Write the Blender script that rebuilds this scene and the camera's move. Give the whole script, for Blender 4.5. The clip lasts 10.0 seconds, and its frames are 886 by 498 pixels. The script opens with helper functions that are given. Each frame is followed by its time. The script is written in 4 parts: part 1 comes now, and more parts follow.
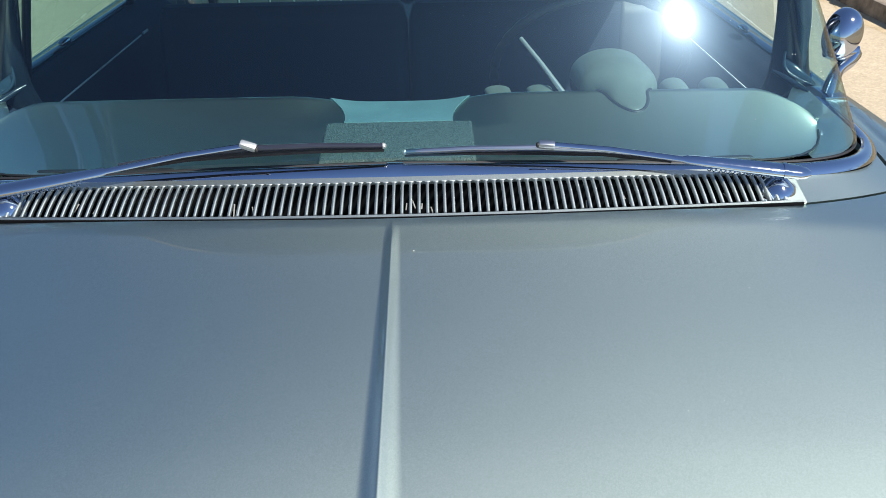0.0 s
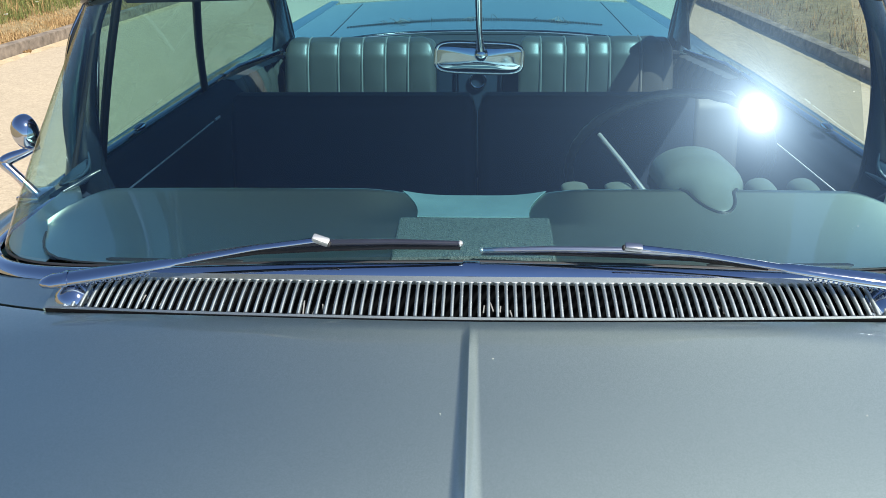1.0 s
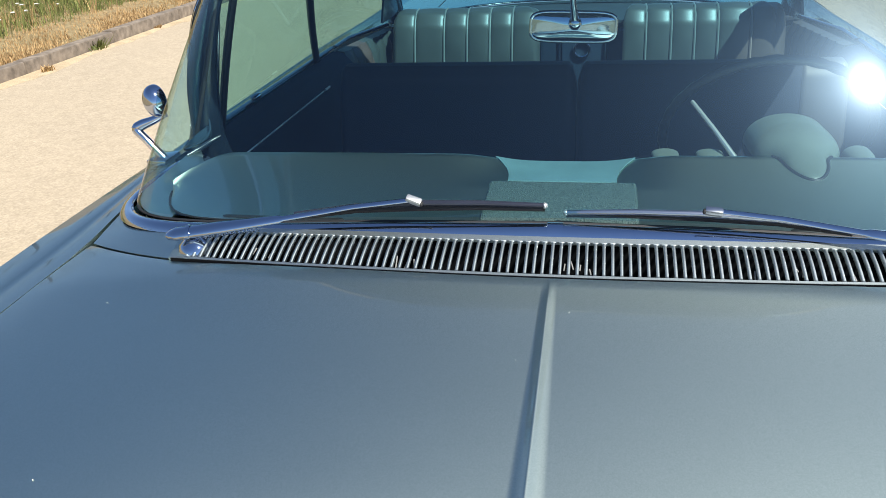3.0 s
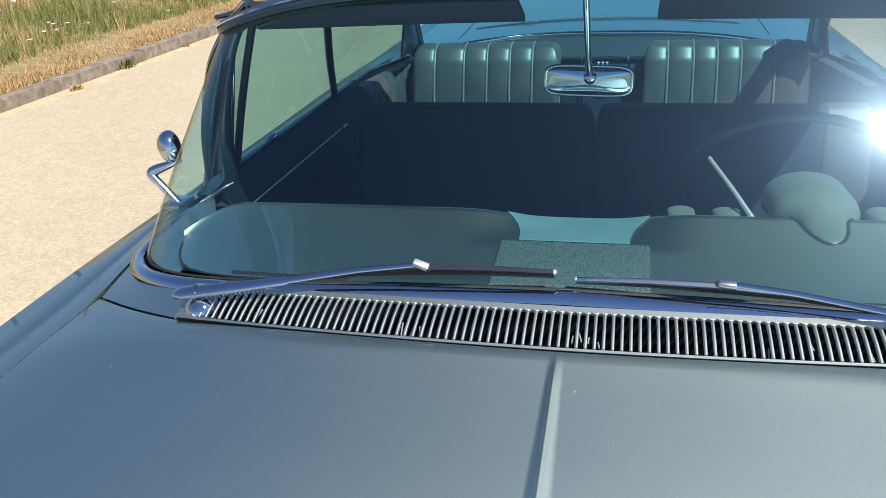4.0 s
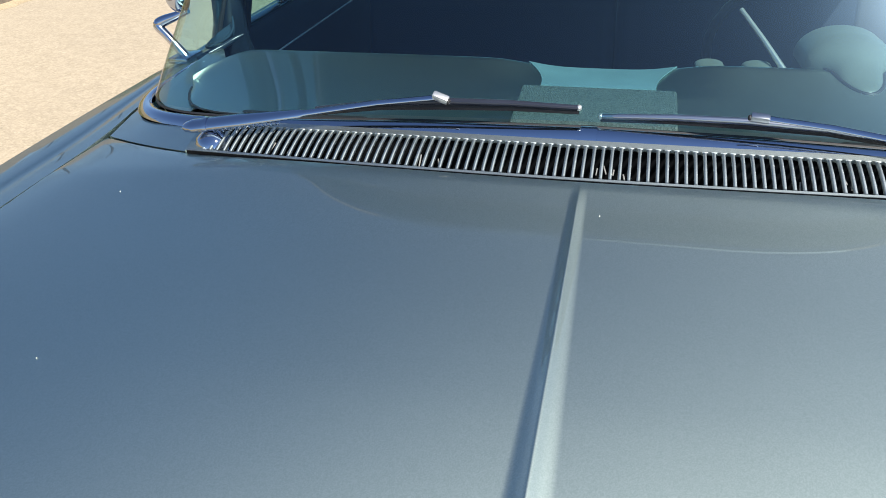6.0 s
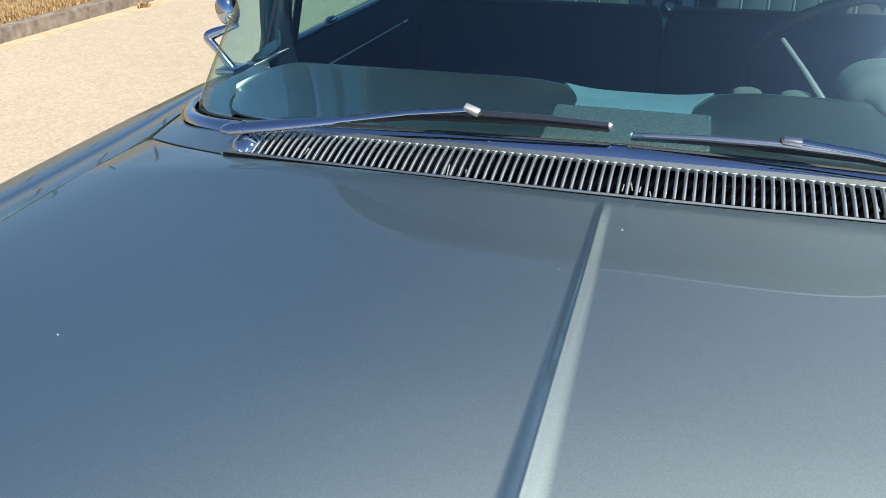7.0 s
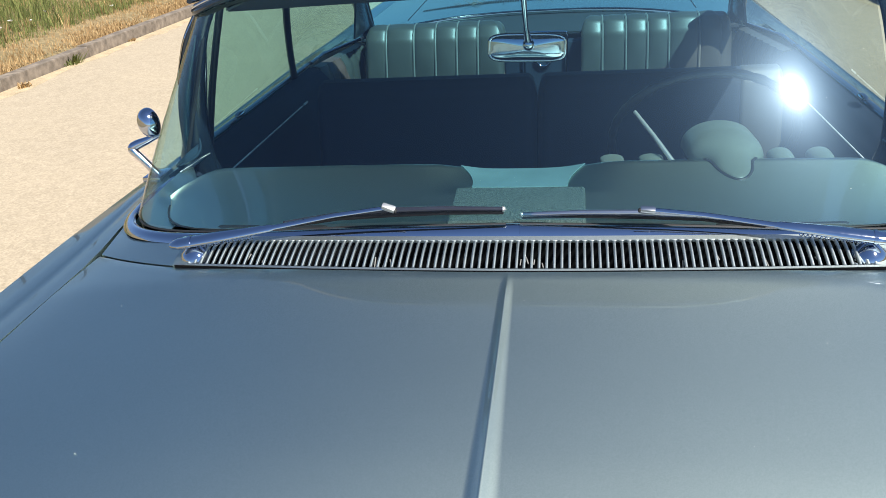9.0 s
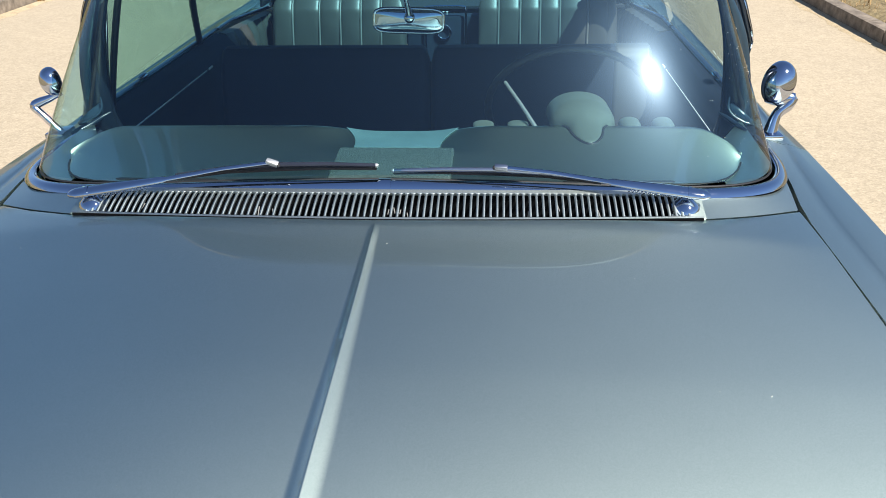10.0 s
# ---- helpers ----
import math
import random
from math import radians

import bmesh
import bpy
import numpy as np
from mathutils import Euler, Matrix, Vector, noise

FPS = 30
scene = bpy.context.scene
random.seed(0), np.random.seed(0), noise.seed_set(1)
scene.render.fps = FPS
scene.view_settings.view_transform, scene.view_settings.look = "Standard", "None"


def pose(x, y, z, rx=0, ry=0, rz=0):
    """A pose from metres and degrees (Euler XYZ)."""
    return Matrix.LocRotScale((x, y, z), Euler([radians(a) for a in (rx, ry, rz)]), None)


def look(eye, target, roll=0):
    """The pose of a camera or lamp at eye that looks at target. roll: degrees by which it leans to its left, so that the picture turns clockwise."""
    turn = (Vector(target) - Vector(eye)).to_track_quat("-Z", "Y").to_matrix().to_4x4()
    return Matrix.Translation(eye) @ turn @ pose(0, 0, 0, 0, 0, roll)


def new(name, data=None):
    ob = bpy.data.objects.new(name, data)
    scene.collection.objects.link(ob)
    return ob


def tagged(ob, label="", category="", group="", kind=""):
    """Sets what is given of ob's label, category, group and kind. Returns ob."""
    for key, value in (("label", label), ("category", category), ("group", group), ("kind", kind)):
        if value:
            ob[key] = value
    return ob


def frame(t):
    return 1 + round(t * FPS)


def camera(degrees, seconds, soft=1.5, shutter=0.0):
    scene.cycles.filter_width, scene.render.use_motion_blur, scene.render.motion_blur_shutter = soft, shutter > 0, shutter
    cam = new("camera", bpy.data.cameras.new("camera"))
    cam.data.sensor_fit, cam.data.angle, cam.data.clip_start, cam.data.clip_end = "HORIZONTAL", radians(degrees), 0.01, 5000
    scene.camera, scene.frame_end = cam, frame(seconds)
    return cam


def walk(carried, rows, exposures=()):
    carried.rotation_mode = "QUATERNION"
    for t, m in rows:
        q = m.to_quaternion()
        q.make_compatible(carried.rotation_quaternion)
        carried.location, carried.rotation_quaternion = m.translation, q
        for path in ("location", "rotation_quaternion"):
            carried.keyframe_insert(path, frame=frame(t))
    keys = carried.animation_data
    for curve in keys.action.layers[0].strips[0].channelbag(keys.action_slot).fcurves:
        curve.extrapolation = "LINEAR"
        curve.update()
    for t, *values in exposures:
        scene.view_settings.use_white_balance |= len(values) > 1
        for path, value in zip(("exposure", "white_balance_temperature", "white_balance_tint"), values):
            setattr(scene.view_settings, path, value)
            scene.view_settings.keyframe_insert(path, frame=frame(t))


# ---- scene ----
cam = camera(56.6, 10.0, 0.8)
PATH = [
    (0, (0.059, -1.102, 1.569), (0.084, 0.654, 0.612), -0.9),
    (0.5, (0.025, -1.046, 1.554), (-0.028, 0.749, 0.674), -0.6),
    (1, (0.016, -1.029, 1.565), (-0.078, 0.814, 0.792), -0.7),
    (1.5, (0.037, -1.046, 1.572), (-0.089, 0.811, 0.84), -1.3),
    (2, (0.065, -1.075, 1.581), (-0.088, 0.773, 0.831), -1.6),
    (2.5, (0.065, -1.107, 1.575), (-0.15, 0.717, 0.785), -2.1),
    (2.7, (0.059, -1.114, 1.567), (-0.218, 0.688, 0.743), -2.5),
    (3.8, (0.078, -1.051, 1.641), (-0.367, 0.717, 0.818), -3.6),
    (4, (0.081, -1.047, 1.646), (-0.334, 0.74, 0.851), -2.9),
    (4.5, (0.092, -1.058, 1.634), (-0.287, 0.73, 0.821), -1.9),
    (5, (0.066, -1.071, 1.561), (-0.279, 0.702, 0.703), -0.3),
    (5.5, (0.043, -1.086, 1.526), (-0.281, 0.65, 0.588), -0.1),
    (5.7, (0.045, -1.074, 1.517), (-0.302, 0.635, 0.538), -1.0),
    (6.8, (0.097, -1.093, 1.476), (-0.446, 0.612, 0.583), -0.5),
    (7, (0.094, -1.092, 1.47), (-0.431, 0.623, 0.585), -0.4),
    (7.5, (0.09, -1.103, 1.509), (-0.42, 0.607, 0.606), 0.2),
    (8, (0.075, -1.085, 1.488), (-0.359, 0.621, 0.538), 3.5),
    (8.5, (0.089, -1.125, 1.553), (-0.326, 0.617, 0.663), -0.1),
    (9, (0.108, -1.277, 1.654), (-0.199, 0.519, 0.828), -4.1),
    (9.5, (0.184, -1.392, 1.671), (-0.023, 0.395, 0.797), -3.3),
    (10, (0.237, -1.457, 1.688), (0.108, 0.329, 0.796), -1.2),
]
walk(cam, [(t, look(eye, target, roll)) for t, eye, target, roll in PATH])

# ---- light ----
SUN = Vector((0.452, -0.392, 0.801)).normalized()
scene.view_settings.exposure = 0.83
world = bpy.data.worlds.new("sky")
scene.world = world
world.use_nodes = True
wn = world.node_tree
sky = wn.nodes.new("ShaderNodeTexSky")
sky.sky_type = "NISHITA"
sky.sun_disc = False
sky.sun_elevation = math.asin(SUN.z)
sky.sun_rotation = math.atan2(SUN.x, SUN.y)
sky.dust_density = 0.05
sky.ozone_density = 3.5
wn.links.new(sky.outputs[0], wn.nodes["Background"].inputs[0])
wn.nodes["Background"].inputs[1].default_value = 0.077
sun_data = bpy.data.lights.new("sun", "SUN")
sun_data.energy = 5.0
sun_data.angle = radians(0.53)
sun_data.color = (1.0, 0.95, 0.86)
sun = new("sun", sun_data)
sun.matrix_world = look(SUN * 30, (0, 0, 0))


# ---- materials ----
class Mat:
    """A node material with one Principled shader and a few shorthands."""

    def __init__(self, name, color, rough=0.5, metal=0.0, **more):
        self.m = bpy.data.materials.new(name)
        self.m.use_nodes = True
        self.t = self.m.node_tree
        self.b = self.t.nodes["Principled BSDF"]
        self.put(**{"Base Color": (*color, 1), "Roughness": rough, "Metallic": metal})
        self.put(**{k.replace("_", " "): v for k, v in more.items()})
        self.color = color

    def put(self, **kv):
        for k, v in kv.items():
            self.b.inputs[k].default_value = v

    def node(self, kind, links=(), **values):
        n = self.t.nodes.new(kind)
        for k, v in values.items():
            n.inputs[k.replace("_", " ")].default_value = v
        for k, src in links:
            self.t.links.new(src, n.inputs[k])
        return n

    def link(self, src, name):
        self.t.links.new(src, self.b.inputs[name])

    def coords(self):
        return self.node("ShaderNodeTexCoord").outputs["Object"]

    def noise(self, scale, detail=4.0, rough=0.55):
        return self.node("ShaderNodeTexNoise", [("Vector", self.coords())], Scale=scale, Detail=detail, Roughness=rough)

    def vary(self, src, dark, light, lo=0.3, hi=0.7):
        r = self.node("ShaderNodeValToRGB", [("Fac", src)])
        r.color_ramp.elements[0].position, r.color_ramp.elements[1].position = lo, hi
        r.color_ramp.elements[0].color, r.color_ramp.elements[1].color = (*dark, 1), (*light, 1)
        return r.outputs[0]

    def blend(self, fac, a, b):
        n = self.t.nodes.new("ShaderNodeMix")
        n.data_type = "RGBA"
        for sock, v in ((n.inputs[0], fac), (n.inputs[6], a), (n.inputs[7], b)):
            if isinstance(v, (int, float)):
                sock.default_value = v
            elif isinstance(v, tuple):
                sock.default_value = (*v, 1)
            else:
                self.t.links.new(v, sock)
        return n.outputs[2]

    def bump(self, src, strength, distance=0.001, into="Normal"):
        n = self.node("ShaderNodeBump", [("Height", src)], Strength=strength, Distance=distance)
        self.link(n.outputs[0], into)
        return n


def shade(c, k):
    return tuple(min(1.0, v * k) for v in c)


def make_paint(name, flake_color, ground, share=0.93):
    """Metallic paint: a broad flake lobe over a dull ground coat, under clear lacquer."""
    m = Mat(name, ground, 0.6)
    t = m.t
    coords = m.coords()
    cell = m.node("ShaderNodeTexVoronoi", [("Vector", coords)], Scale=1150.0)
    soft = m.noise(1.7, 3)
    tint = m.vary(soft.outputs["Fac"], shade(flake_color, 0.94), shade(flake_color, 1.06))
    speck = m.blend(0.2, tint, m.vary(cell.outputs["Color"], shade(flake_color, 0.45), shade(flake_color, 1.9), 0.15, 0.95))
    flake = t.nodes.new("ShaderNodeBsdfGlossy")
    flake.distribution = "BECKMANN"
    flake.inputs["Roughness"].default_value = 0.635
    t.links.new(speck, flake.inputs["Color"])
    bump = m.node("ShaderNodeBump", [("Height", cell.outputs["Distance"])], Strength=0.02, Distance=0.0006)
    t.links.new(bump.outputs[0], flake.inputs["Normal"])
    base = t.nodes.new("ShaderNodeMixShader")
    base.inputs[0].default_value = share
    t.links.new(m.b.outputs[0], base.inputs[1])
    t.links.new(flake.outputs[0], base.inputs[2])
    coat = t.nodes.new("ShaderNodeBsdfGlossy")
    dust = m.noise(260, 2)
    t.links.new(m.vary(dust.outputs["Fac"], (0.004,) * 3, (0.018,) * 3, 0.6, 0.85), coat.inputs["Roughness"])
    fres = t.nodes.new("ShaderNodeFresnel")
    fres.inputs[0].default_value = 2.15
    top = t.nodes.new("ShaderNodeMixShader")
    t.links.new(fres.outputs[0], top.inputs[0])
    t.links.new(base.outputs[0], top.inputs[1])
    t.links.new(coat.outputs[0], top.inputs[2])
    t.links.new(top.outputs[0], t.nodes["Material Output"].inputs[0])
    m.put(**{"Specular IOR Level": 0.0})
    return m.m


PAINT = make_paint("grey_green_metallic_paint", (0.545, 0.66, 0.585), (0.05, 0.08, 0.09))
GRILLE = make_paint("silver_grille_paint", (0.50, 0.57, 0.56), (0.09, 0.10, 0.105), 0.8)


def make_chrome():
    m = Mat("chrome", (0.47, 0.51, 0.61), 0.05, 1.0)
    m.link(m.vary(m.noise(60, 4).outputs["Fac"], (0.03,) * 3, (0.09,) * 3), "Roughness")
    return m.m


CHROME = make_chrome()


NICKEL = Mat("brushed_nickel", (0.72, 0.72, 0.70), 0.38, 0.9).m


def make_glass(name, tint, gloss=0.02, shine_floor=0.06, dust=0.0):
    m = bpy.data.materials.new(name)
    m.use_nodes = True
    t = m.node_tree
    t.nodes.clear()
    out = t.nodes.new("ShaderNodeOutputMaterial")
    mix = t.nodes.new("ShaderNodeMixShader")
    clear = t.nodes.new("ShaderNodeBsdfTransparent")
    clear.inputs[0].default_value = (*tint, 1)
    shine = t.nodes.new("ShaderNodeBsdfGlossy")
    shine.inputs["Roughness"].default_value = gloss
    face = t.nodes.new("ShaderNodeLayerWeight")
    face.inputs[0].default_value = 0.5
    power = t.nodes.new("ShaderNodeMath")
    power.operation = "POWER"
    power.inputs[1].default_value = 4.5
    scale = t.nodes.new("ShaderNodeMath")
    scale.operation = "MULTIPLY_ADD"
    scale.inputs[1].default_value, scale.inputs[2].default_value = 0.9, shine_floor
    t.links.new(face.outputs["Facing"], power.inputs[0])
    t.links.new(power.outputs[0], scale.inputs[0])
    t.links.new(scale.outputs[0], mix.inputs[0])
    t.links.new(clear.outputs[0], mix.inputs[1])
    t.links.new(shine.outputs[0], mix.inputs[2])
    below = mix
    # grime scatters the sun's mirror image in a wide haze and a narrow one
    # the blue tint of both lobes stands in for veiling glare
    for rough, weight, color in ((0.42, dust, (0.28, 0.58, 1.0)), (0.26, dust * 0.8, (0.50, 0.74, 1.0)))[:2 if dust else 0]:
        film = t.nodes.new("ShaderNodeBsdfGlossy")
        film.inputs["Roughness"].default_value = rough
        film.inputs["Color"].default_value = (*color, 1)
        over = t.nodes.new("ShaderNodeMixShader")
        over.inputs[0].default_value = weight
        t.links.new(below.outputs[0], over.inputs[1])
        t.links.new(film.outputs[0], over.inputs[2])
        below = over
    t.links.new(below.outputs[0], out.inputs[0])
    return m


GLASS = make_glass("tinted_glass", (0.72, 0.90, 0.91), 0.05, 0.052, 0.0098)
REAR_GLASS = make_glass("tinted_rear_glass", (0.48, 0.90, 1.0))
PALE_GLASS = make_glass("pale_side_glass", (0.82, 0.86, 0.84))
SIDE_GLASS = make_glass("green_side_glass", (0.40, 0.63, 0.59))


def make_vinyl(name, color, rough=0.42):
    m = Mat(name, color, rough)
    grain = m.noise(420, 3)
    m.bump(grain.outputs["Fac"], 0.25, 0.0008)
    m.link(m.vary(m.noise(9, 4).outputs["Fac"], shade(color, 0.85), shade(color, 1.12)), "Base Color")
    return m.m


VINYL = make_vinyl("grey_green_vinyl", (0.055, 0.054, 0.049), 0.40)
PIPING = make_vinyl("vinyl_piping", (0.14, 0.14, 0.13))
# paler than the seat cloth: the sun patch is put into this colour
SUNNY_VINYL = make_vinyl("sunny_seat_side_vinyl", (0.055, 0.056, 0.056), 0.5)
# near-black blue: roof shade and sky veil are put into the cloth colour
SHADE_CLOTH = make_vinyl("shaded_seat_cloth", (0.006, 0.014, 0.032), 0.8)
DASH = make_paint("dash_paint", (0.78, 0.88, 0.73), (0.07, 0.09, 0.09))
COWL = make_vinyl("instrument_cowl_paint", (0.105, 0.122, 0.105), 0.42)
# white base; on the door strip it stands in for chrome's bright reflection
STRIP = make_vinyl("bright_strip", (0.85, 0.87, 0.88), 0.25)
LACQUER = make_vinyl("black_lacquer", (0.02, 0.023, 0.035), 0.18)
STEEL = Mat("grey_steel", (0.48, 0.51, 0.57), 0.28, 1.0).m
CARPET = make_vinyl("dark_carpet", (0.02, 0.024, 0.03), 0.95)
LINER = make_vinyl("visor_vinyl", (0.014, 0.018, 0.03), 0.8)
ROOFCLOTH = make_vinyl("headliner", (0.07, 0.078, 0.085), 0.85)
BLACK = make_vinyl("black_rubber", (0.012, 0.012, 0.014), 0.55)
# near-black base colour holds the shade of wells, gaps and inner walls
RECESS_SHADE = make_vinyl("shaded_well", (0.003, 0.0035, 0.0045), 1.0)
RECESS_SHADE.node_tree.nodes["Principled BSDF"].inputs["Specular IOR Level"].default_value = 0.1
DARKTRIM = make_vinyl("dark_blue_trim_paint", (0.013, 0.022, 0.036), 0.2)
def make_plate():
    m = Mat("speaker_plate", (0.06, 0.09, 0.088), 0.35)
    cell = m.node("ShaderNodeTexVoronoi", [("Vector", m.coords())], Scale=480.0)
    m.link(m.vary(cell.outputs["Color"], (0.02, 0.034, 0.032), (0.105, 0.14, 0.13), 0.1, 0.9), "Base Color")
    m.bump(cell.outputs["Distance"], 0.9, 0.002)
    return m.m


PLATE = make_plate()
# lighter than the dash: reflected sky is put into this teal
SHEEN_TEAL = make_vinyl("teal_sky_sheen", (0.10, 0.185, 0.205), 0.25)
PILLAR_GLOSS = make_vinyl("blue_grey_gloss", (0.022, 0.042, 0.062), 0.12)
IVORY = make_vinyl("wheel_plastic", (0.012, 0.016, 0.024), 0.5)


def make_road():
    m = Mat("sandy_asphalt", (0.42, 0.35, 0.26), 0.9)
    big, mid, grit = m.noise(0.5, 5), m.noise(7, 5), m.noise(70, 3, 0.75)
    pebble = m.node("ShaderNodeTexVoronoi", [("Vector", m.coords())], Scale=42.0)
    a = m.vary(big.outputs["Fac"], (0.285, 0.235, 0.16), (0.40, 0.325, 0.215))
    b = m.blend(0.35, a, m.vary(mid.outputs["Fac"], (0.30, 0.245, 0.165), (0.48, 0.39, 0.285)))
    m.link(m.blend(0.34, b, m.vary(grit.outputs["Fac"], (0.10, 0.08, 0.06), (0.68, 0.58, 0.45))), "Base Color")
    old = m.b.inputs["Base Color"].links[0].from_socket
    stones = m.vary(pebble.outputs["Color"], (0.17, 0.13, 0.085), (0.70, 0.57, 0.40), 0.1, 0.95)
    m.link(m.blend(0.15, old, stones), "Base Color")
    m.bump(pebble.outputs["Distance"], 0.18, 0.005)
    return m.m


ROAD = make_road()


def make_sand():
    m = Mat("loose_sand", (0.5, 0.4, 0.26), 0.95)
    a = m.vary(m.noise(6, 5).outputs["Fac"], (0.30, 0.225, 0.13), (0.52, 0.41, 0.26))
    m.link(m.blend(0.4, a, m.vary(m.noise(90, 4, 0.7).outputs["Fac"], (0.12, 0.09, 0.06), (0.66, 0.54, 0.37))), "Base Color")
    m.bump(m.noise(45, 5).outputs["Fac"], 0.6, 0.01)
    return m.m


SAND = make_sand()


def make_soil():
    m = Mat("dry_verge_soil", (0.3, 0.22, 0.13), 0.95)
    a = m.vary(m.noise(0.9, 6).outputs["Fac"], (0.26, 0.18, 0.09), (0.13, 0.115, 0.05))
    m.link(m.blend(0.5, a, m.vary(m.noise(14, 5).outputs["Fac"], (0.12, 0.09, 0.045), (0.42, 0.32, 0.17))), "Base Color")
    m.bump(m.noise(30, 5).outputs["Fac"], 0.8, 0.03)
    return m.m


SOIL = make_soil()


def make_stone():
    m = Mat("kerb_concrete", (0.34, 0.29, 0.23), 0.9)
    m.link(m.vary(m.noise(11, 6).outputs["Fac"], (0.10, 0.08, 0.062), (0.27, 0.22, 0.17)), "Base Color")
    m.bump(m.noise(60, 5).outputs["Fac"], 0.6, 0.005)
    return m.m


STONE = make_stone()


def make_grass(name, dark, light):
    m = Mat(name, light, 0.85)
    g = m.node("ShaderNodeNewGeometry")
    m.link(m.vary(g.outputs["Random Per Island"], dark, light, 0.0, 1.0), "Base Color")
    return m.m


STRAW = make_grass("straw_grass", (0.24, 0.14, 0.055), (0.50, 0.34, 0.16))
PALE_GREY = make_vinyl("dull_pale_grey", (0.17, 0.17, 0.165), 0.6)
FLOWER = make_vinyl("white_petals", (0.72, 0.72, 0.66), 0.8)
GREEN = make_grass("green_grass", (0.07, 0.09, 0.02), (0.20, 0.22, 0.06))
POSTWOOD = make_vinyl("dark_post", (0.045, 0.04, 0.035), 0.8)


# ---- mesh helpers ----
def part(name, bm, material, parent=None, label="", smooth=True):
    """Links a bmesh as one mesh object under a thing or a part."""
    bmesh.ops.recalc_face_normals(bm, faces=bm.faces)
    for f in bm.faces:
        f.smooth = smooth
    for e in bm.edges:
        if len(e.link_faces) == 2 and e.calc_face_angle() > 0.82:
            e.smooth = False
    me = bpy.data.meshes.new(name)
    bm.to_mesh(me)
    bm.free()
    if material:
        me.materials.append(material)
    ob = new(name, me)
    if parent:
        ob.parent = parent
    if label:
        tagged(ob, label)
    return ob


def sheet(fn, nu, nv, thick=0.0, bm=None):
    """A grid of fn(u, v), u and v from 0 to 1, with a thickness."""
    bm = bm or bmesh.new()
    rows = [[bm.verts.new(fn(i / nu, j / nv)) for i in range(nu + 1)] for j in range(nv + 1)]
    faces = []
    for j in range(nv):
        for i in range(nu):
            faces.append(bm.faces.new((rows[j][i], rows[j][i + 1], rows[j + 1][i + 1], rows[j + 1][i])))
    if thick:
        bmesh.ops.recalc_face_normals(bm, faces=faces)
        bmesh.ops.solidify(bm, geom=faces, thickness=thick)
    return bm


def tube(points, radius, seg=10, flat=1.0, up=(0, 0, 1), bm=None, closed=False):
    """A rod along points; radius a number or one a point; flat squeezes it along up."""
    bm = bm or bmesh.new()
    pts = [Vector(p) for p in points]
    n = len(pts)
    rings = []
    for i, p in enumerate(pts):
        a, b = (pts[i - 1], pts[(i + 1) % n]) if closed else (pts[max(i - 1, 0)], pts[min(i + 1, n - 1)])
        t = (b - a).normalized()
        s = t.cross(Vector(up))
        s = s.normalized() if s.length > 1e-5 else Vector((1, 0, 0))
        w = s.cross(t)
        r = radius[i] if isinstance(radius, (list, tuple)) else radius
        rings.append([bm.verts.new(p + s * r * math.cos(k * math.tau / seg) + w * r * flat * math.sin(k * math.tau / seg)) for k in range(seg)])
    for i in range(n if closed else n - 1):
        a, b = rings[i], rings[(i + 1) % n]
        for k in range(seg):
            bm.faces.new((a[k], a[(k + 1) % seg], b[(k + 1) % seg], b[k]))
    if not closed:
        bm.faces.new(rings[0])
        bm.faces.new(rings[-1])
    return bm


def glide(points, n=5):
    """The same points with n steps between each two on a rounded line (values of any width)."""
    out = []
    m = len(points)
    for i in range(m - 1):
        a, b, c, d = (points[max(0, min(m - 1, i + k))] for k in (-1, 0, 1, 2))
        for j in range(n):
            t = j / n
            out.append(tuple(0.5 * (2 * q + (r - p) * t + (2 * p - 5 * q + 4 * r - w) * t * t + (3 * q - p - 3 * r + w) * t ** 3) for p, q, r, w in zip(a, b, c, d)))
    out.append(tuple(points[-1]))
    return out


def limb(points, radii, seg=10, flat=1.0, up=(0, 0, 1), n=5):
    """A rod on a rounded line, its thickness gliding from point to point."""
    rows = glide([(*p, r) for p, r in zip(points, radii)], n)
    return tube([r[:3] for r in rows], [r[3] for r in rows], seg, flat, up)


def block(size, m=None, bevel=0.0, segs=2, bm=None):
    """A box of that size about the pose m, with rounded edges."""
    bm = bm or bmesh.new()
    got = bmesh.ops.create_cube(bm, size=1.0, matrix=(m or Matrix()) @ Matrix.Diagonal((*size, 1)))
    if bevel:
        edges = list({e for v in got["verts"] for e in v.link_edges})
        bmesh.ops.bevel(bm, geom=edges, offset=bevel, segments=segs, profile=0.6, affect="EDGES")
    return bm


def ball(m, seg=20, rings=12, bm=None):
    bm = bm or bmesh.new()
    bmesh.ops.create_uvsphere(bm, u_segments=seg, v_segments=rings, radius=1.0, matrix=m)
    return bm


def mix(a, b, t):
    return a + (b - a) * t


def curve_at(table, y):
    """Straight lines through (y, value...) rows."""
    for a, b in zip(table, table[1:]):
        if y <= b[0]:
            t = max(0.0, (y - a[0]) / (b[0] - a[0]))
            return [mix(p, q, t) for p, q in zip(a[1:], b[1:])]
    return list(table[-1][1:])


# ---- ground, road, kerbs ----
ROAD_L, ROAD_R = -5.36, 3.58


